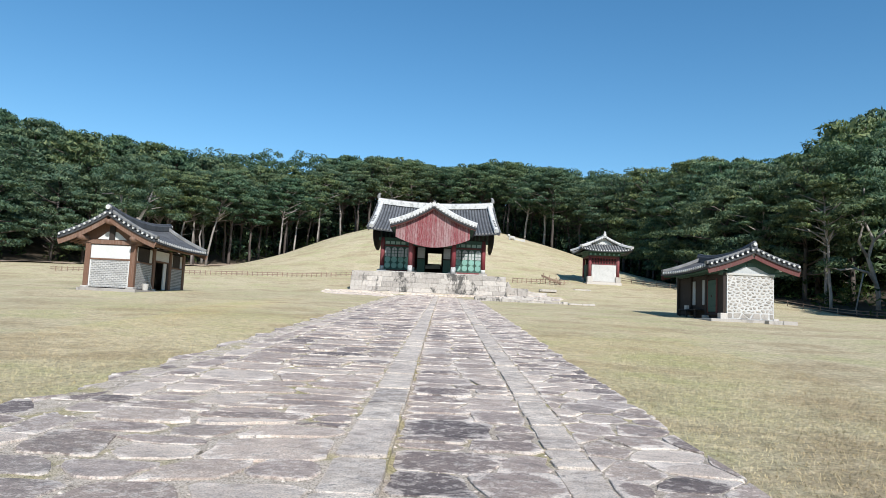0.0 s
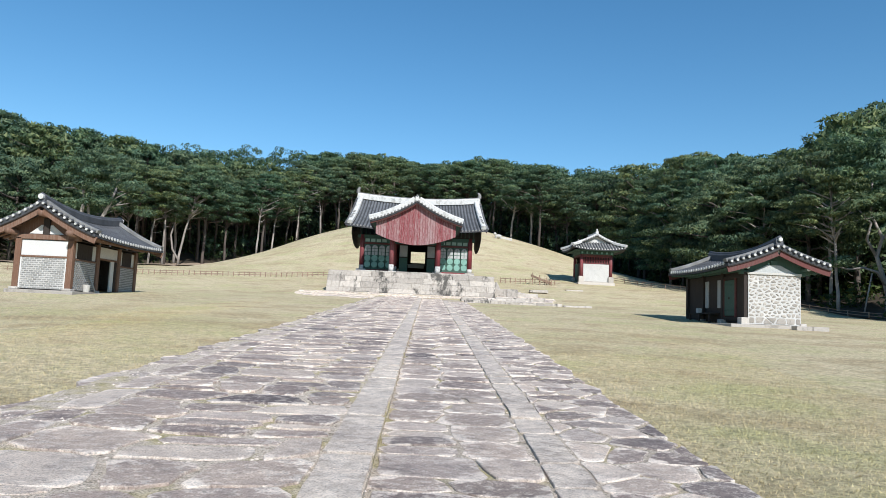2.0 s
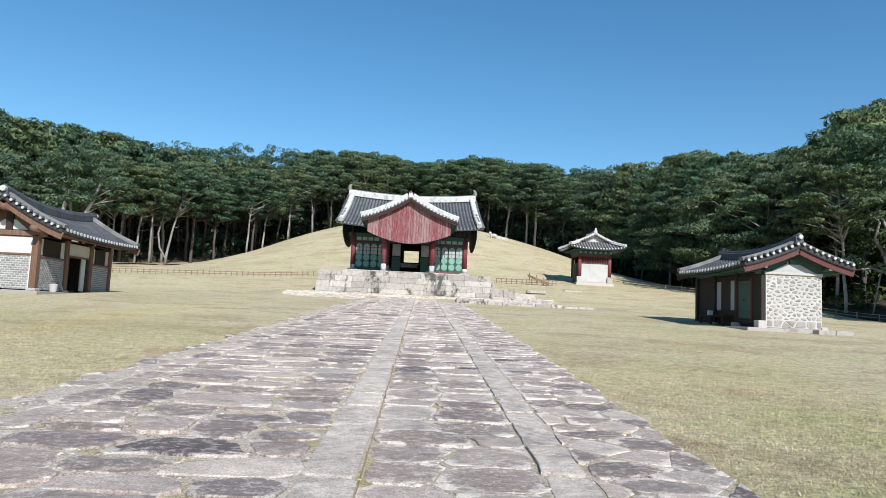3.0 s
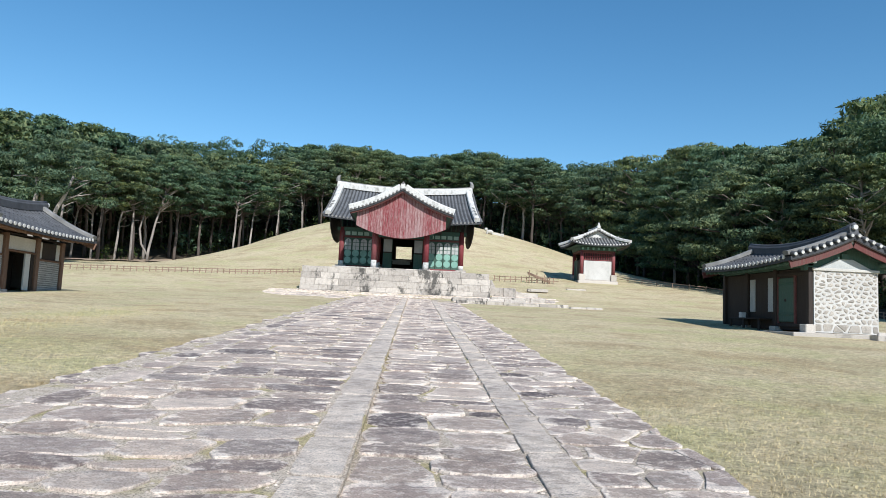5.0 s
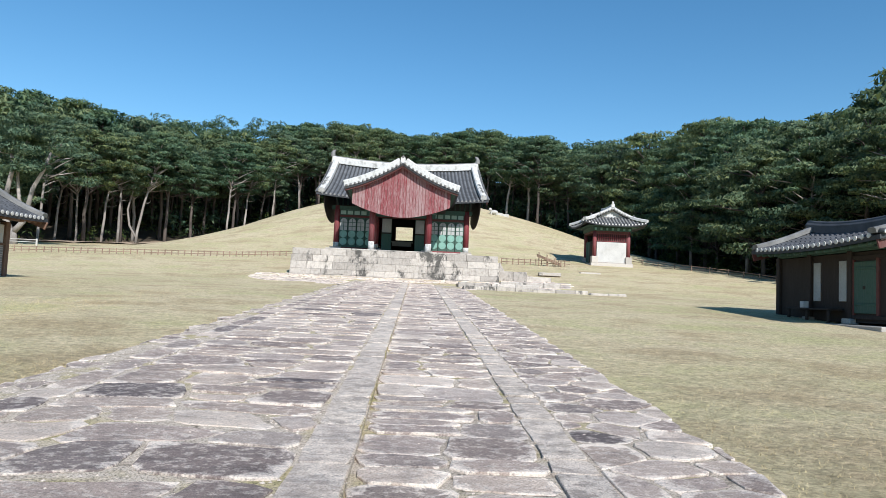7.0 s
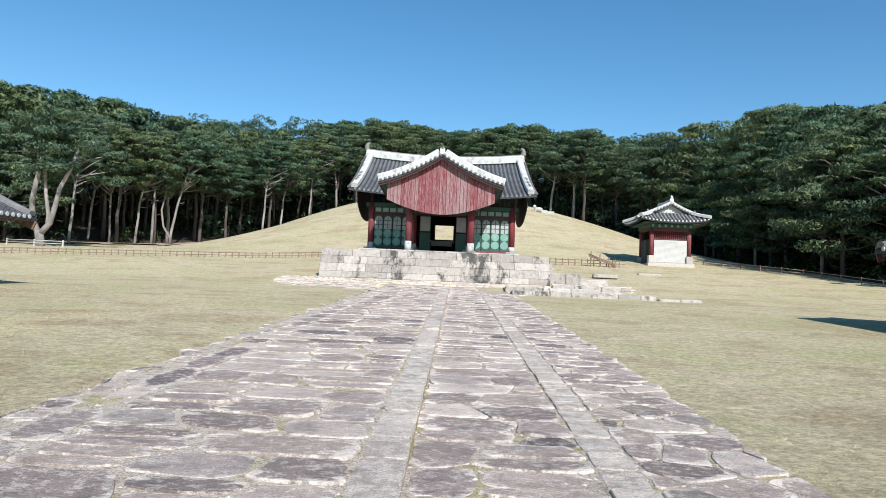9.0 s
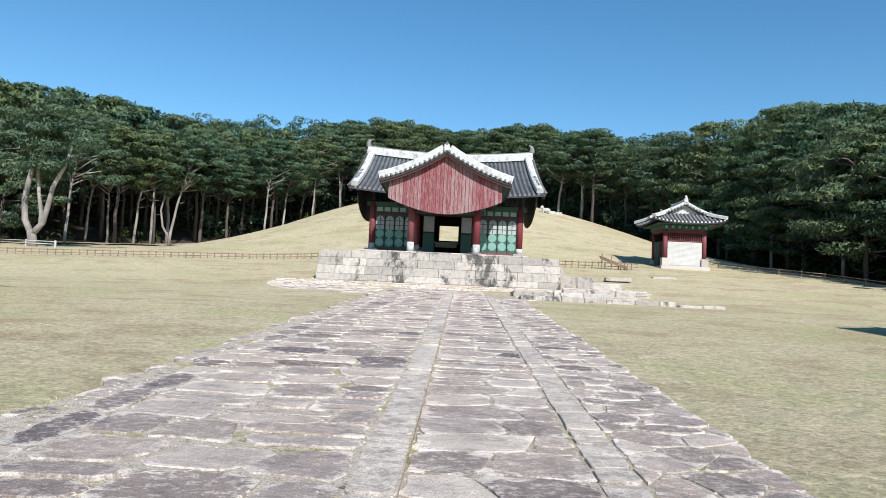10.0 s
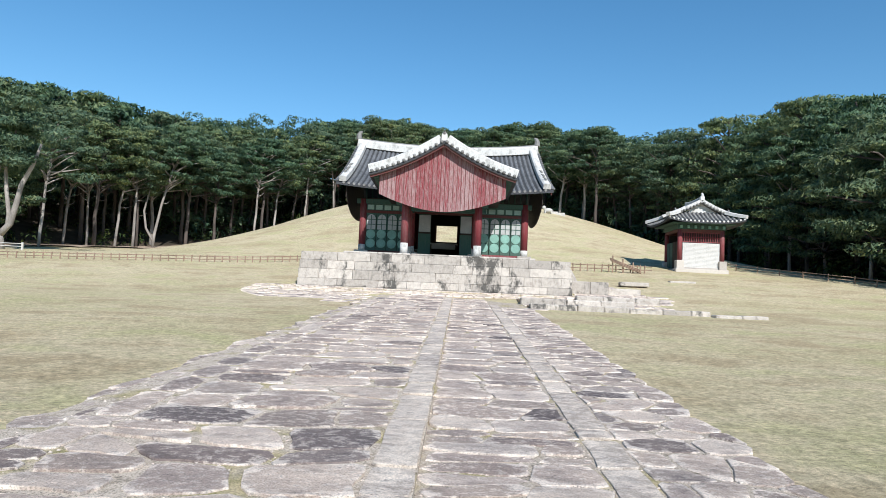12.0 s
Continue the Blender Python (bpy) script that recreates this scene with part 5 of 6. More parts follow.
def forest():
    rng = random.Random(21)
    # (height, clear share, spread, lean, tufts, size, pads, bark)
    kinds = [(15.0, 0.50, 4.0, 0.05, 205, 0.205, 48, "bark"), (14.2, 0.46, 4.3, 0.14, 205, 0.205, 48, "pale_bark"), (15.8, 0.50, 3.9, 0.03, 205, 0.205, 48, "bark"),
             (14.0, 0.44, 4.1, 0.16, 205, 0.205, 46, "bark"), (12.0, 0.20, 4.2, 0.06, 205, 0.205, 54, "bark"), (15.2, 0.16, 4.8, 0.03, 205, 0.205, 66, "bark"), (11.0, 0.12, 4.4, 0.08, 205, 0.205, 50, "bark")]
    kinds += [k[:4] + (74, 0.36) + k[6:] for k in kinds]
    protos = []
    for i, k in enumerate(kinds):
        protos.append((make_pine, (40 + i, *k)))
    made, top = [None] * len(kinds), [0.0] * len(kinds)
    spots = []
    step = 4.7
    for iy in range(int((195 - 20) / step)):
        for ix in range(int(240 / step)):
            x = -120 + ix * step + rng.uniform(-1.7, 1.7) + (step / 2 if iy % 2 else 0)
            y = 20 + iy * step + rng.uniform(-1.9, 1.9)
            if abs(x) > 0.72 * (y + 8) + 6:
                continue
            o = outside(x, y)
            if o > 0.6 and not (x > 0 and y < 64 and (y < 30 or o > 14 or x < 0.70 * y + 0.5)):
                spots.append((o, x, y))
    spots.sort()
    near = spots[:300]
    far = [s for s in spots if s not in near and s[0] < 70]
    for o, x, y in near:
        if x > 0 and y < 60:
            k = rng.choice((2, 0, 5, 2))
        elif x > 0 and y < 112:
            k = rng.choice((6, 4, 6)) if o < 5 else (5 if y < 106 else rng.choice((5, 4)))
        elif x < -46 and y < 100:
            k = rng.choice((4, 6, 6, 4, 3))
        else:
            k = rng.choice((0, 0, 2, 3, 2, 1) if o < 8 else (2, 3, 2, 0))
        if o > 9:
            k += 7
        m = pose(x, y, ground_z(x, y) - 0.05, 0, 0, rng.uniform(0, 360))
        sc = rng.uniform(0.85, 1.12)
        if made[k] is None:
            f, a = protos[k]
            t = made[k] = f(*a, (x, y, ground_z(x, y) - 0.05))
            crown = next(c for c in t.children if c.name.startswith("crown"))
            top[k] = max(v.co.z for v in crown.data.vertices)
        else:
            t = copy_thing(made[k], m)
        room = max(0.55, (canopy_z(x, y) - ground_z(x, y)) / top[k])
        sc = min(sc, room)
        if x > 0 and 60 < y < 112 and o > 5:
            sc = min(1.35, room) * rng.uniform(0.92, 1.0)
        t.scale = (min(1.1, sc), min(1.1, sc), sc)
    # joined woods further up the hills
    vs = []
    nrng = np.random.default_rng(8)
    for o, x, y in far:
        hh = rng.uniform(12, 16) + (2.5 if abs(x + 3) > 14 and y > 108 else 0)
        z = ground_z(x, y)
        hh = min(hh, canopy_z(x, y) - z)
        pads = []
        for k in range(14):
            a = rng.uniform(0, 6.28)
            r = rng.uniform(0.3, 3.2)
            pads.append((x + math.cos(a) * r, y + math.sin(a) * r, z + hh * rng.uniform(0.28, 0.92), rng.uniform(0.9, 1.7), 0.6, 52))
        vs.append(leaf_cloud(nrng, pads, 0.33))
    for o, x, y in spots:
        if y > 118 and 5 < o < 45:
            pads = [(x + rng.uniform(-2.5, 2.5), y + rng.uniform(-2.5, 2.5), ground_z(x, y) + rng.uniform(0.5, 6.5), rng.uniform(1.4, 2.4), 1.2, 26) for _ in range(5)]
            vs.append(leaf_cloud(nrng, pads, 0.5))
    ob = link_mesh("hill_woods", cloud_mesh("hill_woods", np.concatenate(vs)), "needles")
    tagged(ob, "dense dark green pine woods on the hillside", "woods", kind="stuff")
    # undergrowth under the trees
    vs = []
    for o, x, y in spots:
        if 2.5 < o < 40:
            for k in range(2):
                xx, yy = x + rng.uniform(-2.5, 2.5), y + rng.uniform(-2.5, 2.5)
                r = rng.uniform(0.8, 1.9) if o < 12 else rng.uniform(1.6, 3.0)
                vs.append(leaf_cloud(nrng, [(xx, yy, ground_z(xx, yy) + r * 0.4, r, r * 0.8, 60)], 0.26))
    for k in range(260):
        xx, yy = rng.uniform(30, 66), rng.uniform(48, 112)
        if 3.0 < outside(xx, yy) < 26:
            r = rng.uniform(0.9, 2.2)
            vs.append(leaf_cloud(nrng, [(xx, yy, ground_z(xx, yy) + r * 0.5, r, r * 0.9, 80)], 0.26))
    ob = link_mesh("undergrowth", cloud_mesh("undergrowth", np.concatenate(vs)), "leaves")
    tagged(ob, "dark leafy undergrowth beneath the pines", "undergrowth", kind="stuff")


def edge_pines():
    """Pale bare-trunked pines standing along the western edge of the lawn, some forked."""
    kinds = [None, None, None]
    for i, (x, y, rz, sc, fork) in enumerate(((-42.0, 95.0, 20, 0.95, False), (-44.5, 103.5, -25, 0.95, False), (-42.6, 105.0, 200, 0.9, False), (-40.6, 107.5, 40, 1.0, False),
                                              (-38.9, 108.5, 120, 1.04, False), (-37.0, 109.6, 10, 1.05, True), (-29.0, 124.0, 20, 1.0, False), (-27.5, 128.5, 5, 0.96, False),
                                              (-24.6, 136.0, 30, 1.0, False), (-21.0, 141.5, 170, 0.95, False), (33.6, 61.0, 140, 0.82, False), (35.4, 65.0, 60, 0.86, False), (32.4, 70.5, 200, 0.80, False), (31.0, 79.0, 20, 0.84, False), (30.2, 90.0, 250, 0.88, False))):
        z = ground_z(x, y) - 0.05
        k = 1 if fork else 2 * (i % 2)
        if kinds[k] is None:
            tv, tf, cl = pine_parts(91 + k, 14.6, 0.56, 3.6, (0.05, 0.2, 0.1)[k], 205, 0.205, 46, 0.7)
            t = kinds[k] = thing("pine_tree", "leaning pine with pale bare trunk at the lawn's edge", "tree", "pines round the lawn", at=(x, y, z), rz=rz)
            raw("trunk", tv, tf, "pale_bark", t, smooth=True)
            link_mesh("crown", cloud_mesh("crown", cl), "needles", t)
            if fork:
                vs, fs = tube_data([(0.1, 0, 0.8), (-0.9, 0.2, 2.4), (-1.2, 0.1, 4.4), (-0.7, -0.2, 6.6), (-0.4, 0, 9.0)], (0.15, 0.14, 0.12, 0.09, 0.05), 7)
                raw("second_trunk", vs, fs, "pale_bark", t, smooth=True)
        else:
            t = copy_thing(kinds[k], pose(x, y, z, 0, 0, rz))
        t.scale = (sc, sc, sc)


def forked_pine():
    """Thick pine at the lawn's edge whose trunk splits near the ground into three pale stems."""
    x, y = -37.4, 82.0
    t = thing("forked_pine", "pine with a pale trunk forking low into stems", "tree", "pines round the lawn", at=(x, y, ground_z(x, y) - 0.1))
    for nm, pts, r in (("trunk", [(0.1, 0, -0.1), (0.0, 0, 0.9), (-0.15, 0, 1.5)], (0.46, 0.38, 0.34)),
                       ("stem", [(-0.1, 0, 1.2), (-0.75, 0, 2.4), (-0.95, 0, 4.2), (-0.75, 0.1, 6.0), (-0.5, 0.1, 7.4), (-1.0, 0, 9.8)], (0.29, 0.27, 0.24, 0.21, 0.17, 0.08)),
                       ("stem", [(0.0, 0, 1.2), (0.85, 0, 2.2), (1.2, 0, 3.8), (1.5, 0, 5.4), (2.3, 0.1, 7.2), (3.0, 0, 9.2)], (0.29, 0.24, 0.22, 0.19, 0.15, 0.07)),
                       ("stem", [(0.45, 0.3, 1.9), (0.35, 0.5, 3.0), (-0.1, 0.6, 5.0), (-0.3, 0.5, 7.0), (0.4, 0.4, 10.0)], (0.2, 0.18, 0.16, 0.14, 0.06)),
                       ("limb", [(-0.75, 0, 8.6), (-1.8, 0, 8.7), (-3.0, 0, 8.6)], (0.10, 0.08, 0.04))):
        vs, fs = tube_data(pts, r, 9)
        raw(nm, vs, fs, "pale_bark", t, smooth=True)
    rng = np.random.default_rng(52)
    pads = [(rng.normal() * 2.0 + 0.4, rng.normal() * 1.8, rng.uniform(6.4, 12.4), rng.uniform(0.8, 1.6), 0.4, 230) for _ in range(46)]
    link_mesh("crown", cloud_mesh("crown", leaf_cloud(rng, pads, 0.20)), "needles", t)


def wood_barrier():
    """Loose wooden rails leaning beside the terrace fence."""
    x, y = 11.6, 74.2
    z = ground_z(x, y)
    b = thing("leaning_rails", "brown wooden rails leaning on short posts", "barrier", at=(x, y, z))
    for i, dz in enumerate((0.0, 0.22, 0.44)):
        tube("rail", [(-1.1, 0.1 * i, 0.85 + dz * 0.4), (1.0, 0.1 * i, 0.06 + dz * 0.5)], 0.04, "fence", b, sides=6)
    for px_ in (-0.9, -0.2, 0.5, 1.0):
        slab("post", px_ - 0.04, px_ + 0.04, 0.16, 0.24, -0.1, 0.95 - 0.3 * px_, "fence", b)


def propped_pine():
    x, y = 36.6, 61.4
    z = ground_z(x, y)
    t = thing("propped_pine", "old leaning pine with twisted pale limbs", "tree", at=(x, y, z))
    pts = [(1.6, 0.4, -0.2), (1.5, 0.2, 1.6), (1.0, 0, 3.0), (0.5, 0, 4.6), (1.0, 0, 6.2), (0.2, 0.2, 8.2), (0.6, 0.3, 13.5)]
    vs, fs = tube_data(pts, (0.22, 0.20, 0.18, 0.16, 0.13, 0.10, 0.05), 9)
    raw("trunk", vs, fs, "pale_bark", t, smooth=True)
    for pts, r in (([(1.45, 0.1, 2.0), (0.4, -0.2, 3.3), (-0.9, -0.4, 3.6), (-2.2, -0.5, 3.4), (-3.2, -0.6, 3.6)], (0.13, 0.12, 0.10, 0.08, 0.04)),
                   ([(0.5, 0, 4.6), (-0.3, 0, 6.0), (0.1, 0, 7.4), (-0.9, 0, 8.4)], (0.14, 0.12, 0.09, 0.05)),
                   ([(0.9, 0, 6.0), (2.2, 0, 7.2), (3.0, 0, 8.8)], (0.13, 0.10, 0.05))):
        vs, fs = tube_data(pts, r, 7)
        raw("limb", vs, fs, "pale_bark", t, smooth=True)
    rng = np.random.default_rng(77)
    pads = [(rng.normal() * 1.9 + 0.6, rng.normal() * 1.8, rng.uniform(8.5, 15.0), rng.uniform(0.8, 1.7), 0.42, 230) for _ in range(48)]
    pads += [(-3.2, -0.6, 3.9, 1.0, 0.4, 150), (-2.4, -0.4, 4.2, 0.8, 0.35, 120)]
    link_mesh("crown", cloud_mesh("crown", leaf_cloud(rng, pads, 0.19)), "needles", t)
    p = tube("prop_pole", [(x - 1.1, y - 0.8, z - 0.05), (x - 0.1, y - 0.3, z + 3.2)], 0.06, "pale_bark", sides=8)
    tagged(p, "slanting wooden prop under the pine limb", "prop")


# ---------------------------------------------------------------- fences and stones on the mound
def rail_fence(pts, label, spacing=0.55, height=0.55, material="fence"):
    f = thing("rail_fence", label, "fence")
    P = [Vector((x, y, ground_z(x, y))) for x, y in pts]
    proto = None
    rng = random.Random(len(pts))
    for a, b in zip(P[:-1], P[1:]):
        n = max(1, round((b - a).length / spacing))
        for i in range(n):
            q = a.lerp(b, i / n)
            q.z = ground_z(q.x, q.y)
            if proto is None:
                bm = block(bmesh.new(), -0.035, 0.035, -0.035, 0.035, -0.1, height, 0.012)
                proto = bpy.data.meshes.new("post")
                bm.to_mesh(proto)
                bm.free()
                proto.materials.append(MAT[material])
            ob = new("post", proto)
            ob.parent = f
            ob.matrix_basis = pose(q.x, q.y, q.z, rng.uniform(-3, 3), rng.uniform(-3, 3), rng.uniform(0, 90))
        for hz in (0.2, 0.42):
            m = max(2, int((b - a).length / 2))
            line = []
            for i in range(m + 1):
                q = a.lerp(b, i / m)
                line.append((q.x, q.y, ground_z(q.x, q.y) + height * hz * 2))
            tube("rail", line, 0.028, material, f, sides=6)
    return f


def mound_stones():
    x, y = 11.0, 112.0
    z = ground_z(x, y)
    t = thing("stone_guardian", "pale carved stone animal beside the tomb mound", "statue", at=(x, y, z - 0.05))
    t.scale = (0.62, 0.62, 0.62)
    bm = bmesh.new()
    for c, s in (((0, 0, 0.7), (0.95, 0.45, 0.5)), ((-0.85, 0, 1.25), (0.4, 0.36, 0.42)), ((-0.6, 0.22, 0.3), (0.18, 0.16, 0.4)), ((-0.6, -0.22, 0.3), (0.18, 0.16, 0.4)), ((0.6, 0.22, 0.3), (0.2, 0.16, 0.4)), ((0.6, -0.22, 0.3), (0.2, 0.16, 0.4))):
        bmesh.ops.create_icosphere(bm, subdivisions=2, radius=1, matrix=Matrix.LocRotScale(c, None, s))
    part("body", bm, "statue", t, smooth=True)
    w = thing("mound_wall", "low pale stone wall around the tomb mound", "wall", at=(x + 1.5, y + 1.5, ground_z(x + 1.5, y + 1.5) - 0.35))
    for i in range(2):
        slab("block", -1.0 + i * 0.9, -0.12 + i * 0.9, -0.25, 0.25, -0.5, 0.7 - 0.12 * i, "statue", w, bevel=0.03)


# ---------------------------------------------------------------- grass
def grass():
    rng = np.random.default_rng(4)
    pts = []
    for x0, x1, y0, y1, n in ((2.2, 6.5, 4, 20, 90000), (6.0, 14, 8, 32, 70000), (2.2, 8, 20, 44, 70000), (-8, -3.3, 6, 24, 80000), (-13, -7, 9, 34, 50000), (-9, -3.3, 24, 46, 60000)):
        p = np.stack([rng.uniform(x0, x1, n), rng.uniform(y0, y1, n)], 1)
        pts.append(p)
    p = np.concatenate(pts)
    e = np.sin(p[:, 1] * 2.1) * 0.05 + np.sin(p[:, 1] * 5.7 + 1) * 0.03
    keep = (p[:, 0] > right_edge(p[:, 1]) + e - 0.03) | (p[:, 0] < left_edge(p[:, 1]) + e + 0.05)
    share = np.clip(1.6 - np.maximum(np.abs(p[:, 0] + 0.6) / 9.0, p[:, 1] / 28.0), 0, 1)
    keep &= rng.uniform(0, 1, len(p)) < share
    p, share = p[keep], share[keep]
    n = len(p)
    z = p[:, 1] * SLOPE
    h = rng.uniform(0.009, 0.024, n) * (0.3 + 0.7 * share)
    w = rng.uniform(0.004, 0.009, n)
    a = rng.uniform(0, 2 * math.pi, n)
    lean = rng.normal(size=(n, 2)) * 0.02
    ca, sa = np.cos(a) * w, np.sin(a) * w
    v = np.empty((n, 3, 3), np.float32)
    v[:, 0] = np.stack([p[:, 0] - ca, p[:, 1] - sa, z - 0.01], 1)
    v[:, 1] = np.stack([p[:, 0] + ca, p[:, 1] + sa, z - 0.01], 1)
    v[:, 2] = np.stack([p[:, 0] + lean[:, 0], p[:, 1] + lean[:, 1], z + h], 1)
    me = bpy.data.meshes.new("grass")
    me.vertices.add(3 * n)
    me.vertices.foreach_set("co", v.ravel())
    me.loops.add(3 * n)
    me.loops.foreach_set("vertex_index", np.arange(3 * n, dtype=np.int32))
    me.polygons.add(n)
    me.polygons.foreach_set("loop_start", np.arange(0, 3 * n, 3, dtype=np.int32))
    me.update(calc_edges=True)
    ob = link_mesh("grass", me, "blade")
    tagged(ob, "short dry yellow-green grass blades beside the path", "grass", kind="stuff")


# ---------------------------------------------------------------- the stone path
def right_edge(y):
    return 2.26 + 0.0115 * (y - 6)


def left_edge(y):
    return -3.72 + 0.006 * (y - 20)


def line_a(y):
    return -3.30 + 0.003 * (y - 20)          # outer kerb, outer side


def line_b(y):
    return line_a(y) + 0.40


def line_c(y):
    return -0.66 + 0.004 * (y - 20)          # middle kerb


def line_d(y):
    return -0.30 + 0.004 * (y - 25) * (1 if y > 25 else 0.3)


def line_e(y):
    return 0.90 + 0.008 * (y - 10)           # lower path's kerb


def line_f(y):
    return line_e(y) + 0.34


def stone_mesh(corners, top, rng, gap, corner=0.18):
    """Slab outline from four corners (counter-clockwise), rounded and uneven. Returns centre, verts, faces, uvs."""
    c = Vector((sum(p[0] for p in corners) / 4, sum(p[1] for p in corners) / 4))
    q = [Vector(p) - c for p in corners]
    w = max(0.05, max(p.x for p in q) - min(p.x for p in q))
    d = max(0.05, max(p.y for p in q) - min(p.y for p in q))
    q = [Vector((p.x * (1 - gap / w), p.y * (1 - gap / d))) for p in q]
    ring = []
    for i in range(4):
        a, b = q[i], q[(i + 1) % 4]
        ln = max(0.05, (b - a).length)
        e = min(0.32, corner * 0.42 / ln)
        k = (e, 0.35, 0.68, 1 - e) if ln > 0.7 else (e, 0.5, 1 - e) if ln > 0.4 else (e, 1 - e)
        for t in k:
            ring.append(a.lerp(b, t + rng.uniform(-0.3, 0.3) * e) + Vector((rng.uniform(-0.03, 0.03), rng.uniform(-0.026, 0.026)) if corner > 0.1 else (rng.uniform(-0.012, 0.012), 0)))
    n = len(ring)
    vs, uv = [], []
    for r, z in ((1.0, -0.07), (1.0, top - 0.006), (0.975, top)):
        for p in ring:
            vs.append((p.x * r, p.y * r, z + (rng.uniform(-0.003, 0.003) if r < 1 else 0)))
            uv.append((0.5 + p.x * r / w, 0.5 + p.y * r / d))
    vs.append((0, 0, top + rng.uniform(-0.004, 0.004)))
    uv.append((0.5, 0.5))
    fs = []
    for i in range(n):
        j = (i + 1) % n
        fs += [(i, j, n + j, n + i), (n + i, n + j, 2 * n + j, 2 * n + i), (2 * n + i, 2 * n + j, 3 * n)]
    return c, vs, fs, uv


def lay_band(parent, name, lo, hi, y0, y1, rng, depth, width, top, gap, mat, near, wave=0.06, min_cols=1, corner=0.18):
    """Rows of slabs between two border lines; the near stretch piece by piece, the rest joined."""
    JV, JF, JU = [], [], []
    y = y0
    row = 0
    phase = rng.uniform(0, 6)

    def edge(x, yy, ph):
        return yy + wave * math.sin(x * 2.3 + ph) + 0.5 * wave * math.sin(x * 5.1 + ph * 2)
    ph0 = phase
    while y < y1:
        dpt = rng.uniform(*depth)
        ph1 = ph0 + rng.uniform(-1.0, 1.0)
        ym = y + dpt / 2
        x, xe = lo(ym), hi(ym)
        cuts = [x]
        while cuts[-1] < xe - 0.02:
            w = rng.uniform(*width)
            nx = cuts[-1] + w
            if xe - nx < width[0] * 0.7:
                nx = xe
            cuts.append(nx)
        if len(cuts) - 1 < min_cols:
            cuts = [x, (x + xe) / 2, xe]
        sk = [0 if i in (0, len(cuts) - 1) else rng.uniform(-0.13, 0.13) for i in range(len(cuts))]
        for i in range(len(cuts) - 1):
            a0, a1, b0, b1 = cuts[i] - sk[i], cuts[i + 1] - sk[i + 1], cuts[i] + sk[i], cuts[i + 1] + sk[i + 1]
            if i == 0:
                a0, b0 = lo(y), lo(y + dpt)
                if lo is left_edge:
                    a0 += rng.uniform(-0.20, 0.10)
                    b0 += rng.uniform(-0.20, 0.10)
            if i == len(cuts) - 2:
                a1, b1 = hi(y), hi(y + dpt)
            cor = [(a0, edge(a0, y, ph0)), (a1, edge(a1, y, ph0)), (b1, edge(b1, y + dpt, ph1)), (b0, edge(b0, y + dpt, ph1))]
            if rng.random() < 0.22 and wave > 0.02 and (a1 - a0) > 0.0 and dpt > 0.3:
                ys_ = y + dpt * rng.uniform(0.42, 0.58)
                xm0, xm1 = (a0 + b0) / 2, (a1 + b1) / 2
                m0, m1 = (xm0, ys_ + rng.uniform(-0.03, 0.03)), (xm1, ys_ + rng.uniform(-0.03, 0.03))
                quads = [[cor[0], cor[1], m1, m0], [m0, m1, cor[2], cor[3]]]
            else:
                quads = [cor]
            for qd in quads:
                c, vs, fs, uv = stone_mesh(qd, top + rng.uniform(-0.008, 0.011), rng, gap, corner)
                M = pose(c.x, c.y, c.y * SLOPE, math.degrees(math.atan(SLOPE)) + rng.uniform(-0.7, 0.7), rng.uniform(-0.7, 0.7), 0)
                if near[0] <= c.y < near[1]:
                    me = bpy.data.meshes.new(name)
                    me.from_pydata(vs, [], fs)
                    lay = me.uv_layers.new(name="UVMap")
                    lay.data.foreach_set("uv", [t for p in me.loops for t in uv[p.vertex_index]])
                    ob = link_mesh(name, me, mat, parent)
                    ob.matrix_basis = M
                else:
                    o = len(JV)
                    JV += [tuple(M @ Vector(v)) for v in vs]
                    JF += [tuple(k + o for k in f) for f in fs]
                    JU += uv
        y += dpt
        ph0 = ph1
        row += 1
    if JV:
        me = bpy.data.meshes.new(name + "s")
        me.from_pydata(JV, [], JF)
        lay = me.uv_layers.new(name="UVMap")
        lay.data.foreach_set("uv", [t for p in me.loops for t in JU[p.vertex_index]])
        ob = link_mesh(name + "s", me, mat + "_i", parent)
        ob["kind"] = "stuff"


def ring_stone(centre, ring, top, rng):
    n = len(ring)
    w = max(0.05, max(p[0] for p in ring) - min(p[0] for p in ring))
    d = max(0.05, max(p[1] for p in ring) - min(p[1] for p in ring))
    vs, uv = [], []
    for r, z in ((1.0, -0.07), (1.0, top - 0.006), (0.97, top)):
        for x, y in ring:
            px_, py_ = (x - centre[0]) * r, (y - centre[1]) * r
            vs.append((px_, py_, z + (rng.uniform(-0.003, 0.003) if r < 1 else 0)))
            uv.append((0.5 + px_ / w, 0.5 + py_ / d))
    vs.append((0, 0, top + rng.uniform(-0.003, 0.003)))
    uv.append((0.5, 0.5))
    fs = []
    for i in range(n):
        j = (i + 1) % n
        fs += [(i, j, n + j, n + i), (n + i, n + j, 2 * n + j, 2 * n + i), (2 * n + i, 2 * n + j, 3 * n)]
    return vs, fs, uv


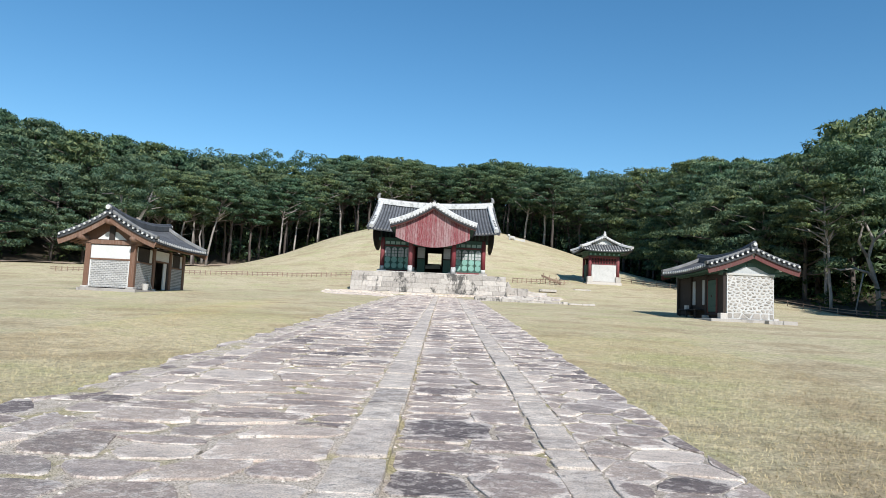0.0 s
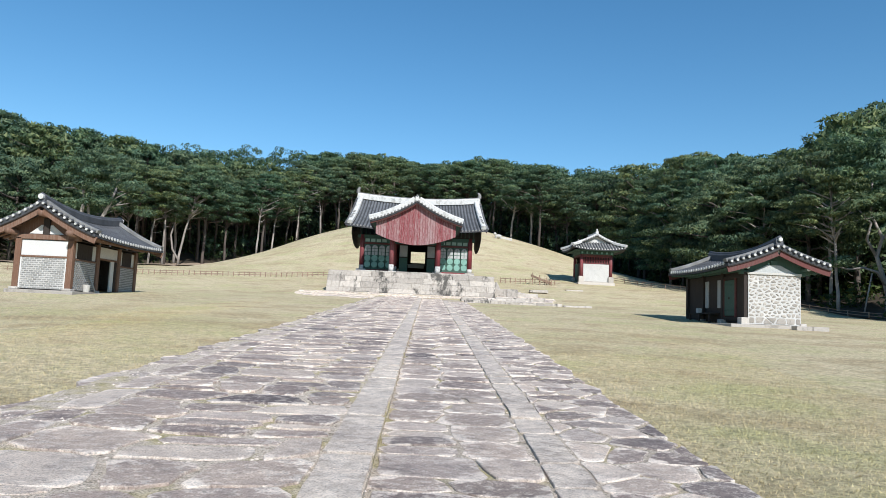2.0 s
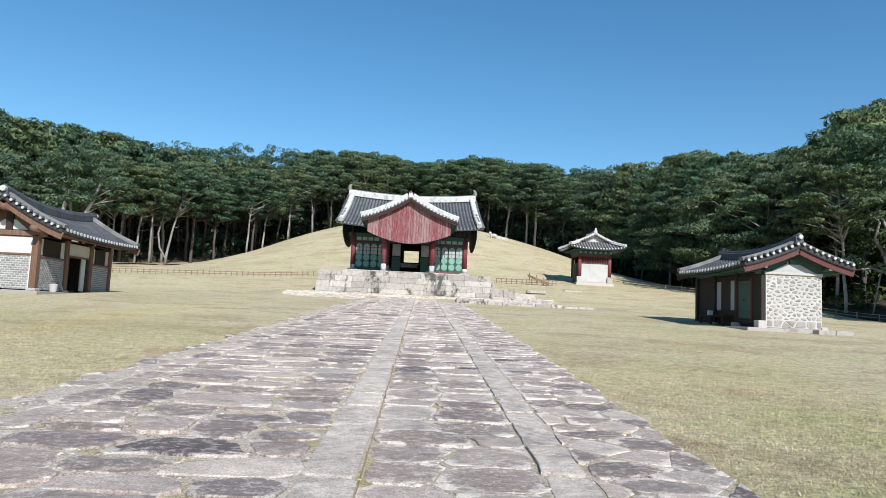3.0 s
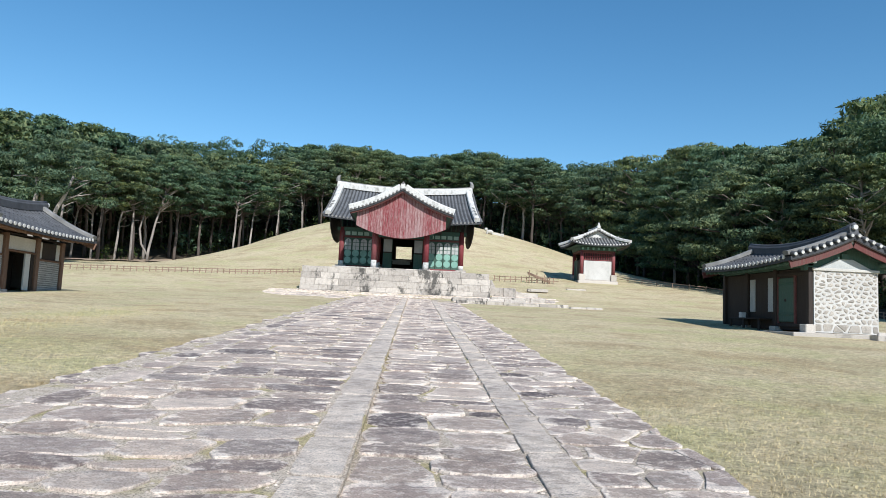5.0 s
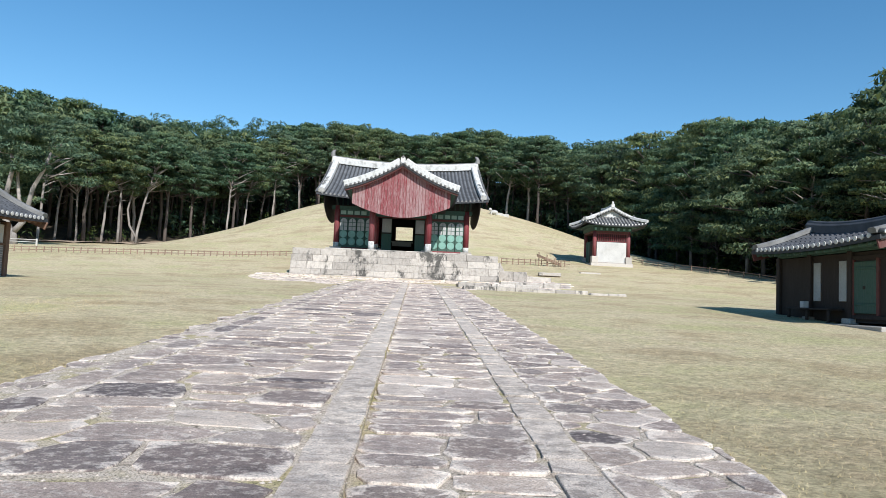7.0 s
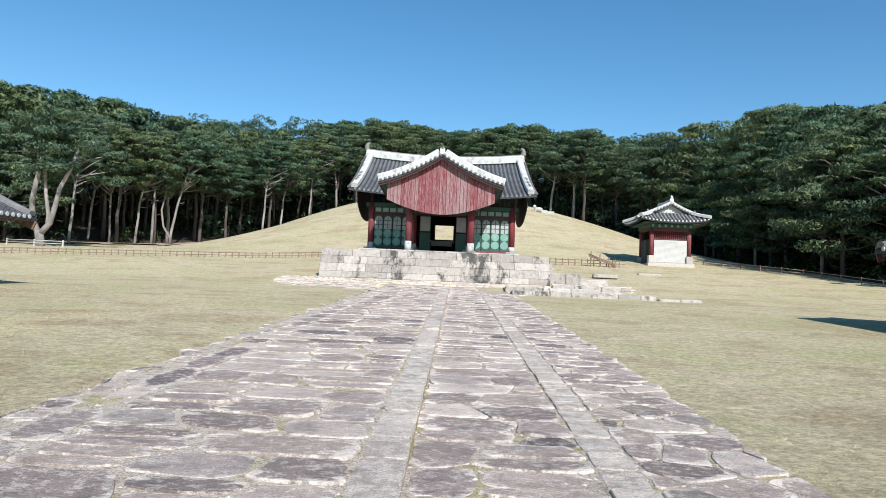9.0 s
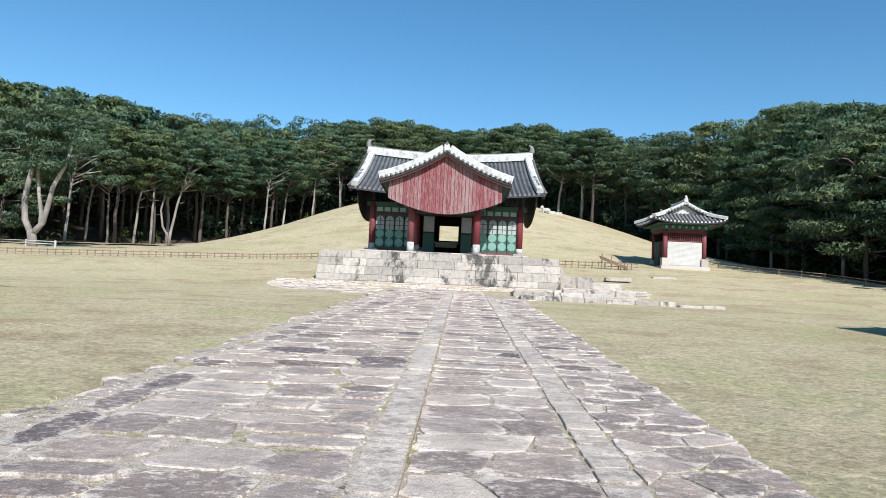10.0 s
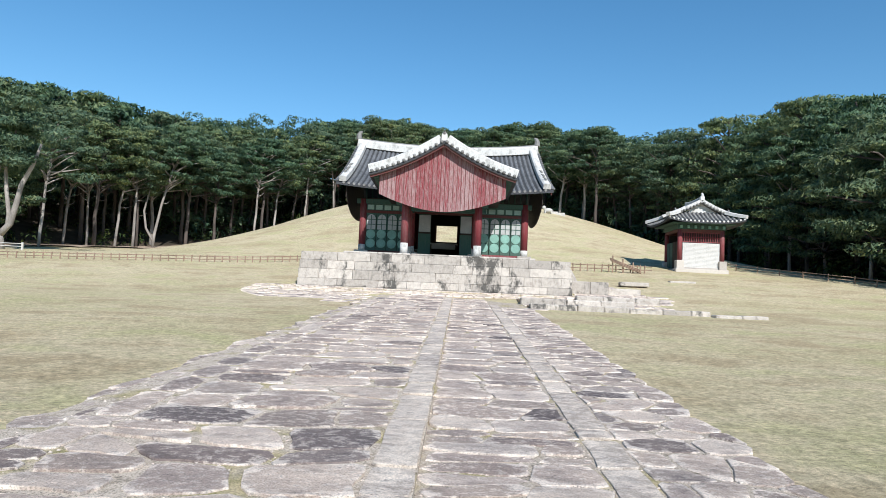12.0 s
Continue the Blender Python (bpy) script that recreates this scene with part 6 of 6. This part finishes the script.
def lay_cells(parent, name, lo, hi, y0, y1, rng, sx, sy, top, gap, mat, near, jitter=0.75, ragged=0.0):
    """Irregular slabs, broken-stone fashion, between two border lines."""
    JV, JF, JU = [], [], []
    W = hi(20.0) - lo(20.0)
    for poly in cells(0.0, W, y0, y1, sx, sy, jitter, rng):
        q = []
        for x, y in poly:
            u = x / W
            e = ragged * (math.sin(y * 3.1) + math.sin(y * 7.7 + 1.3)) * (1 - u if lo is left_edge else u)
            q.append((lo(y) + (hi(y) - lo(y)) * u + e, y))
        area = abs(sum(a[0] * b[1] - b[0] * a[1] for a, b in zip(q, q[1:] + q[:1]))) / 2
        if area < 0.015:
            continue
        c, ring = eased(q, gap * rng.uniform(0.7, 1.3), 0.04, rng, 0.016)
        vs, fs, uv = ring_stone(c, ring, top + rng.uniform(-0.006, 0.006), rng)
        M = pose(c[0], c[1], c[1] * SLOPE, math.degrees(math.atan(SLOPE)) + rng.uniform(-0.7, 0.7), rng.uniform(-0.7, 0.7), 0)
        if near[0] <= c[1] < near[1]:
            me = bpy.data.meshes.new(name)
            me.from_pydata(vs, [], fs)
            lay = me.uv_layers.new(name="UVMap")
            lay.data.foreach_set("uv", [t for p in me.loops for t in uv[p.vertex_index]])
            ob = link_mesh(name, me, mat, parent)
            ob.matrix_basis = M
        else:
            o = len(JV)
            JV += [tuple(M @ Vector(v)) for v in vs]
            JF += [tuple(k + o for k in f) for f in fs]
            JU += uv
    me = bpy.data.meshes.new(name + "s")
    me.from_pydata(JV, [], JF)
    lay = me.uv_layers.new(name="UVMap")
    lay.data.foreach_set("uv", [t for p in me.loops for t in JU[p.vertex_index]])
    ob = link_mesh(name + "s", me, mat + "_i", parent)
    ob["kind"] = "stuff"


def stone_path():
    rng = random.Random(17)
    hi_path = thing("raised_stone_path", "raised half of the spirit path paved with worn uneven slabs", "path", kind="structure")
    lo_path = thing("lower_stone_path", "lower half of the spirit path paved with worn uneven slabs", "path", kind="structure")
    Y0, Y1 = -6.0, 57.5
    # sandy beds
    ys = np.arange(Y0 - 4, Y1 + 0.01, 1.0)
    for par, lo, hi, dz in ((hi_path, left_edge, line_d, 0.065), (lo_path, line_d, right_edge, 0.016)):
        vs, fs = [], []
        for y in ys:
            g = math.sin(y * 1.7) * 0.03
            a, b = lo(y), hi(y)
            if lo is left_edge:
                a += 0.10 + g
            else:
                b -= 0.08 + g
            for x in (a, b):
                vs += [(x, y, y * SLOPE + dz), (x, y, y * SLOPE - 0.15)]
        for i in range(len(ys) - 1):
            o = i * 4
            fs += [(o, o + 2, o + 6, o + 4), (o, o + 4, o + 5, o + 1), (o + 2, o + 3, o + 7, o + 6)]
        ob = raw("sand_bed", vs, fs, "bed" if par is hi_path else "soil_bed", par, "pale sandy joints with dry moss")
    near = (3.5, 33.0)
    T = 0.075
    lay_cells(hi_path, "edge_slab", left_edge, line_a, Y0, Y1 - 5, rng, 0.42, 0.42, T - 0.012, 0.04, "slab", (3.5, 26), 0.9, 0.09)
    lay_band(hi_path, "kerb_slab", line_a, line_b, Y0, Y1 - 3, rng, (0.4, 1.2), (0.5, 0.6), T + 0.0, 0.05, "slab", near, 0.04, 1, 0.15)
    lay_band(hi_path, "paving_slab", line_b, line_c, Y0, Y1, rng, (0.38, 0.74), (0.5, 1.05), T + 0.003, 0.07, "slab", (3.5, 31), 0.10, 2, 0.21)
    lay_band(hi_path, "kerb_slab", line_c, line_d, Y0, Y1 - 1, rng, (0.5, 1.5), (0.5, 0.6), T + 0.004, 0.022, "kerb", near, 0.018, 1, 0.09)
    lay_band(lo_path, "paving_slab", line_d, line_e, Y0, Y1, rng, (0.34, 0.72), (0.46, 1.0), 0.028, 0.04, "slab", near, 0.06, 2)
    lay_band(lo_path, "kerb_slab", line_e, line_f, Y0, Y1 - 5, rng, (0.35, 1.1), (0.5, 0.6), 0.030, 0.028, "kerb", near, 0.03, 1, 0.09)
    lay_cells(lo_path, "edge_slab", line_f, right_edge, Y0, Y1 - 6, rng, 0.46, 0.40, 0.026, 0.034, "slab", (3.5, 26), 0.95, 0.035)
    # loose grit lying in the joints
    g = np.random.default_rng(31)
    n = 7000
    gx, gy = g.uniform(-3.6, 2.2, n), g.uniform(4.0, 34.0, n)
    gz = gy * SLOPE + np.where(gx < -0.3, 0.065, 0.016)
    sz = g.uniform(0.006, 0.022, n)
    ang = g.uniform(0, 6.28, n)
    vs = np.empty((n, 5, 3))
    for k in range(4):
        vs[:, k] = np.stack([gx + np.cos(ang + k * 1.57) * sz * g.uniform(0.7, 1.3, n), gy + np.sin(ang + k * 1.57) * sz * g.uniform(0.7, 1.3, n), gz], 1)
    vs[:, 4] = np.stack([gx, gy, gz + sz * 0.55], 1)
    fs = [(o, o + 1, o + 4) for o in range(0, 5 * n, 5)] + [(o + 1, o + 2, o + 4) for o in range(0, 5 * n, 5)] + [(o + 2, o + 3, o + 4) for o in range(0, 5 * n, 5)] + [(o + 3, o, o + 4) for o in range(0, 5 * n, 5)]
    ob = raw("grit", [tuple(v) for v in vs.reshape(-1, 3)], fs, "gravel")
    tagged(ob, "loose pale grit in the joints of the path", "grit", kind="stuff")
    # apron paving in front of the podium
    def bed_z(x, y):
        z = ground_z(x, y) - 0.01
        for x0, x1, y0, top in ((2.75, 9.25, 52.4, 2.77), (2.65, 7.15, 55.0, 3.01), (5.35, 8.95, 57.6, 3.17)):
            if x0 < x < x1 and y > y0:
                z = max(z, top - 0.01)
        return z
    ap = thing("apron_paving", "rough pale stone paving in front of the terrace", "paving", kind="structure")
    JV, JF, JU = [], [], []
    for r in range(16):
        y = 51.5 + r * 0.55
        half_l = 7.2 + 2.6 * smoothstep(51, 58, y)
        x = -half_l if y > 53 else -5.0
        while x < (8.6 if y > 52.5 else 3.0):
            w = rng.uniform(0.5, 1.3)
            if not (-3.9 < x + w / 2 < 2.9 and y < 57.3):
                c, vs, fs, uv = stone_mesh([(x, y), (x + w, y), (x + w, y + 0.55), (x, y + 0.55)], 0.03 + rng.uniform(-0.012, 0.012), rng, 0.035)
                M = pose(c.x, c.y, bed_z(c.x, c.y), 2.9, 0, 0)
                o = len(JV)
                JV += [tuple(M @ Vector(v)) for v in vs]
                JF += [tuple(k + o for k in f) for f in fs]
                JU += uv
            x += w
    for r in range(18):
        y = 57.4 + r * 0.55
        x = 5.7
        while x < 9.6 - 0.04 * r * r * 0.3:
            w = rng.uniform(0.5, 1.2)
            c, vs, fs, uv = stone_mesh([(x, y), (x + w, y), (x + w, y + 0.55), (x, y + 0.55)], 0.035 + rng.uniform(-0.015, 0.02), rng, 0.035)
            M = pose(c.x, c.y, bed_z(c.x, c.y), 7.0, 0, 0)
            o = len(JV)
            JV += [tuple(M @ Vector(v)) for v in vs]
            JF += [tuple(k + o for k in f) for f in fs]
            JU += uv
            x += w
    me = bpy.data.meshes.new("paving_slabs")
    me.from_pydata(JV, [], JF)
    lay = me.uv_layers.new(name="UVMap")
    lay.data.foreach_set("uv", [t for p in me.loops for t in JU[p.vertex_index]])
    ob = link_mesh("paving_slabs", me, "slab_i", ap)
    ob["kind"] = "stuff"


def leaning_board():
    """Pale board and a grey pail left beside the guard house door."""
    z = 2.03
    b = tube("wooden_pole", [(-15.50, 38.50, z), (-15.56, 38.36, z + 0.35), (-15.64, 38.12, z + 0.74)], (0.035, 0.03, 0.025), "paper", sides=8)
    tagged(b, "pale wooden pole leaning on the brick wall", "pole")
    p = thing("grey_pail", "grey pail standing on the stone plinth", "pail", at=(-15.56, 37.75, z))
    vs, fs = tube_data([(0, 0, 0), (0, 0, 0.30), (0, 0, 0.34)], (0.13, 0.17, 0.175), 14)
    raw("body", vs, fs, "statue", p, smooth=False)
    vs, fs = tube_data([(0.17 * math.cos(a), 0.0, 0.33 + 0.12 * math.sin(a)) for a in np.linspace(0, math.pi, 9)], 0.008, 6)
    raw("handle", vs, fs, "dark_wood", p)


def rope_barrier():
    """White posts with a pale rail where the fence ends at the wood."""
    spots = [(-33.8, 79.5), (-36.6, 80.0), (-39.4, 80.6)]
    b = thing("post_barrier", "white posts joined by a pale rail at the lawn's edge", "barrier")
    for x, y in spots:
        z = ground_z(x, y)
        slab("post", x - 0.07, x + 0.07, y - 0.07, y + 0.07, z - 0.1, z + 0.6, "statue", b, bevel=0.02)
    for h in (0.28, 0.5):
        tube("rail", [(x, y - 0.08, ground_z(x, y) + h) for x, y in spots], 0.03, "statue", b, sides=6)


# ---------------------------------------------------------------- build
shrine()
podium()
pavilion()
west_house()
east_house()
forest()
propped_pine()
edge_pines()
forked_pine()
wood_barrier()
rail_fence([(-8.0, 74.8), (-11.2, 74.6), (-19.6, 73.0), (-29, 70.5), (-38, 68.5)], "low brown wooden rail fence across the lawn", 0.5, 0.45)
rail_fence([(7.5, 74.5), (13.5, 74.8)], "low brown wooden rail fence beside the terrace", 0.5)
rail_fence([(21, 83), (27, 74), (30, 64), (33.5, 52)], "low brown wooden rail fence along the wood", 1.8, 0.5)
mound_stones()
leaning_board()
rope_barrier()
grass()
stone_path()
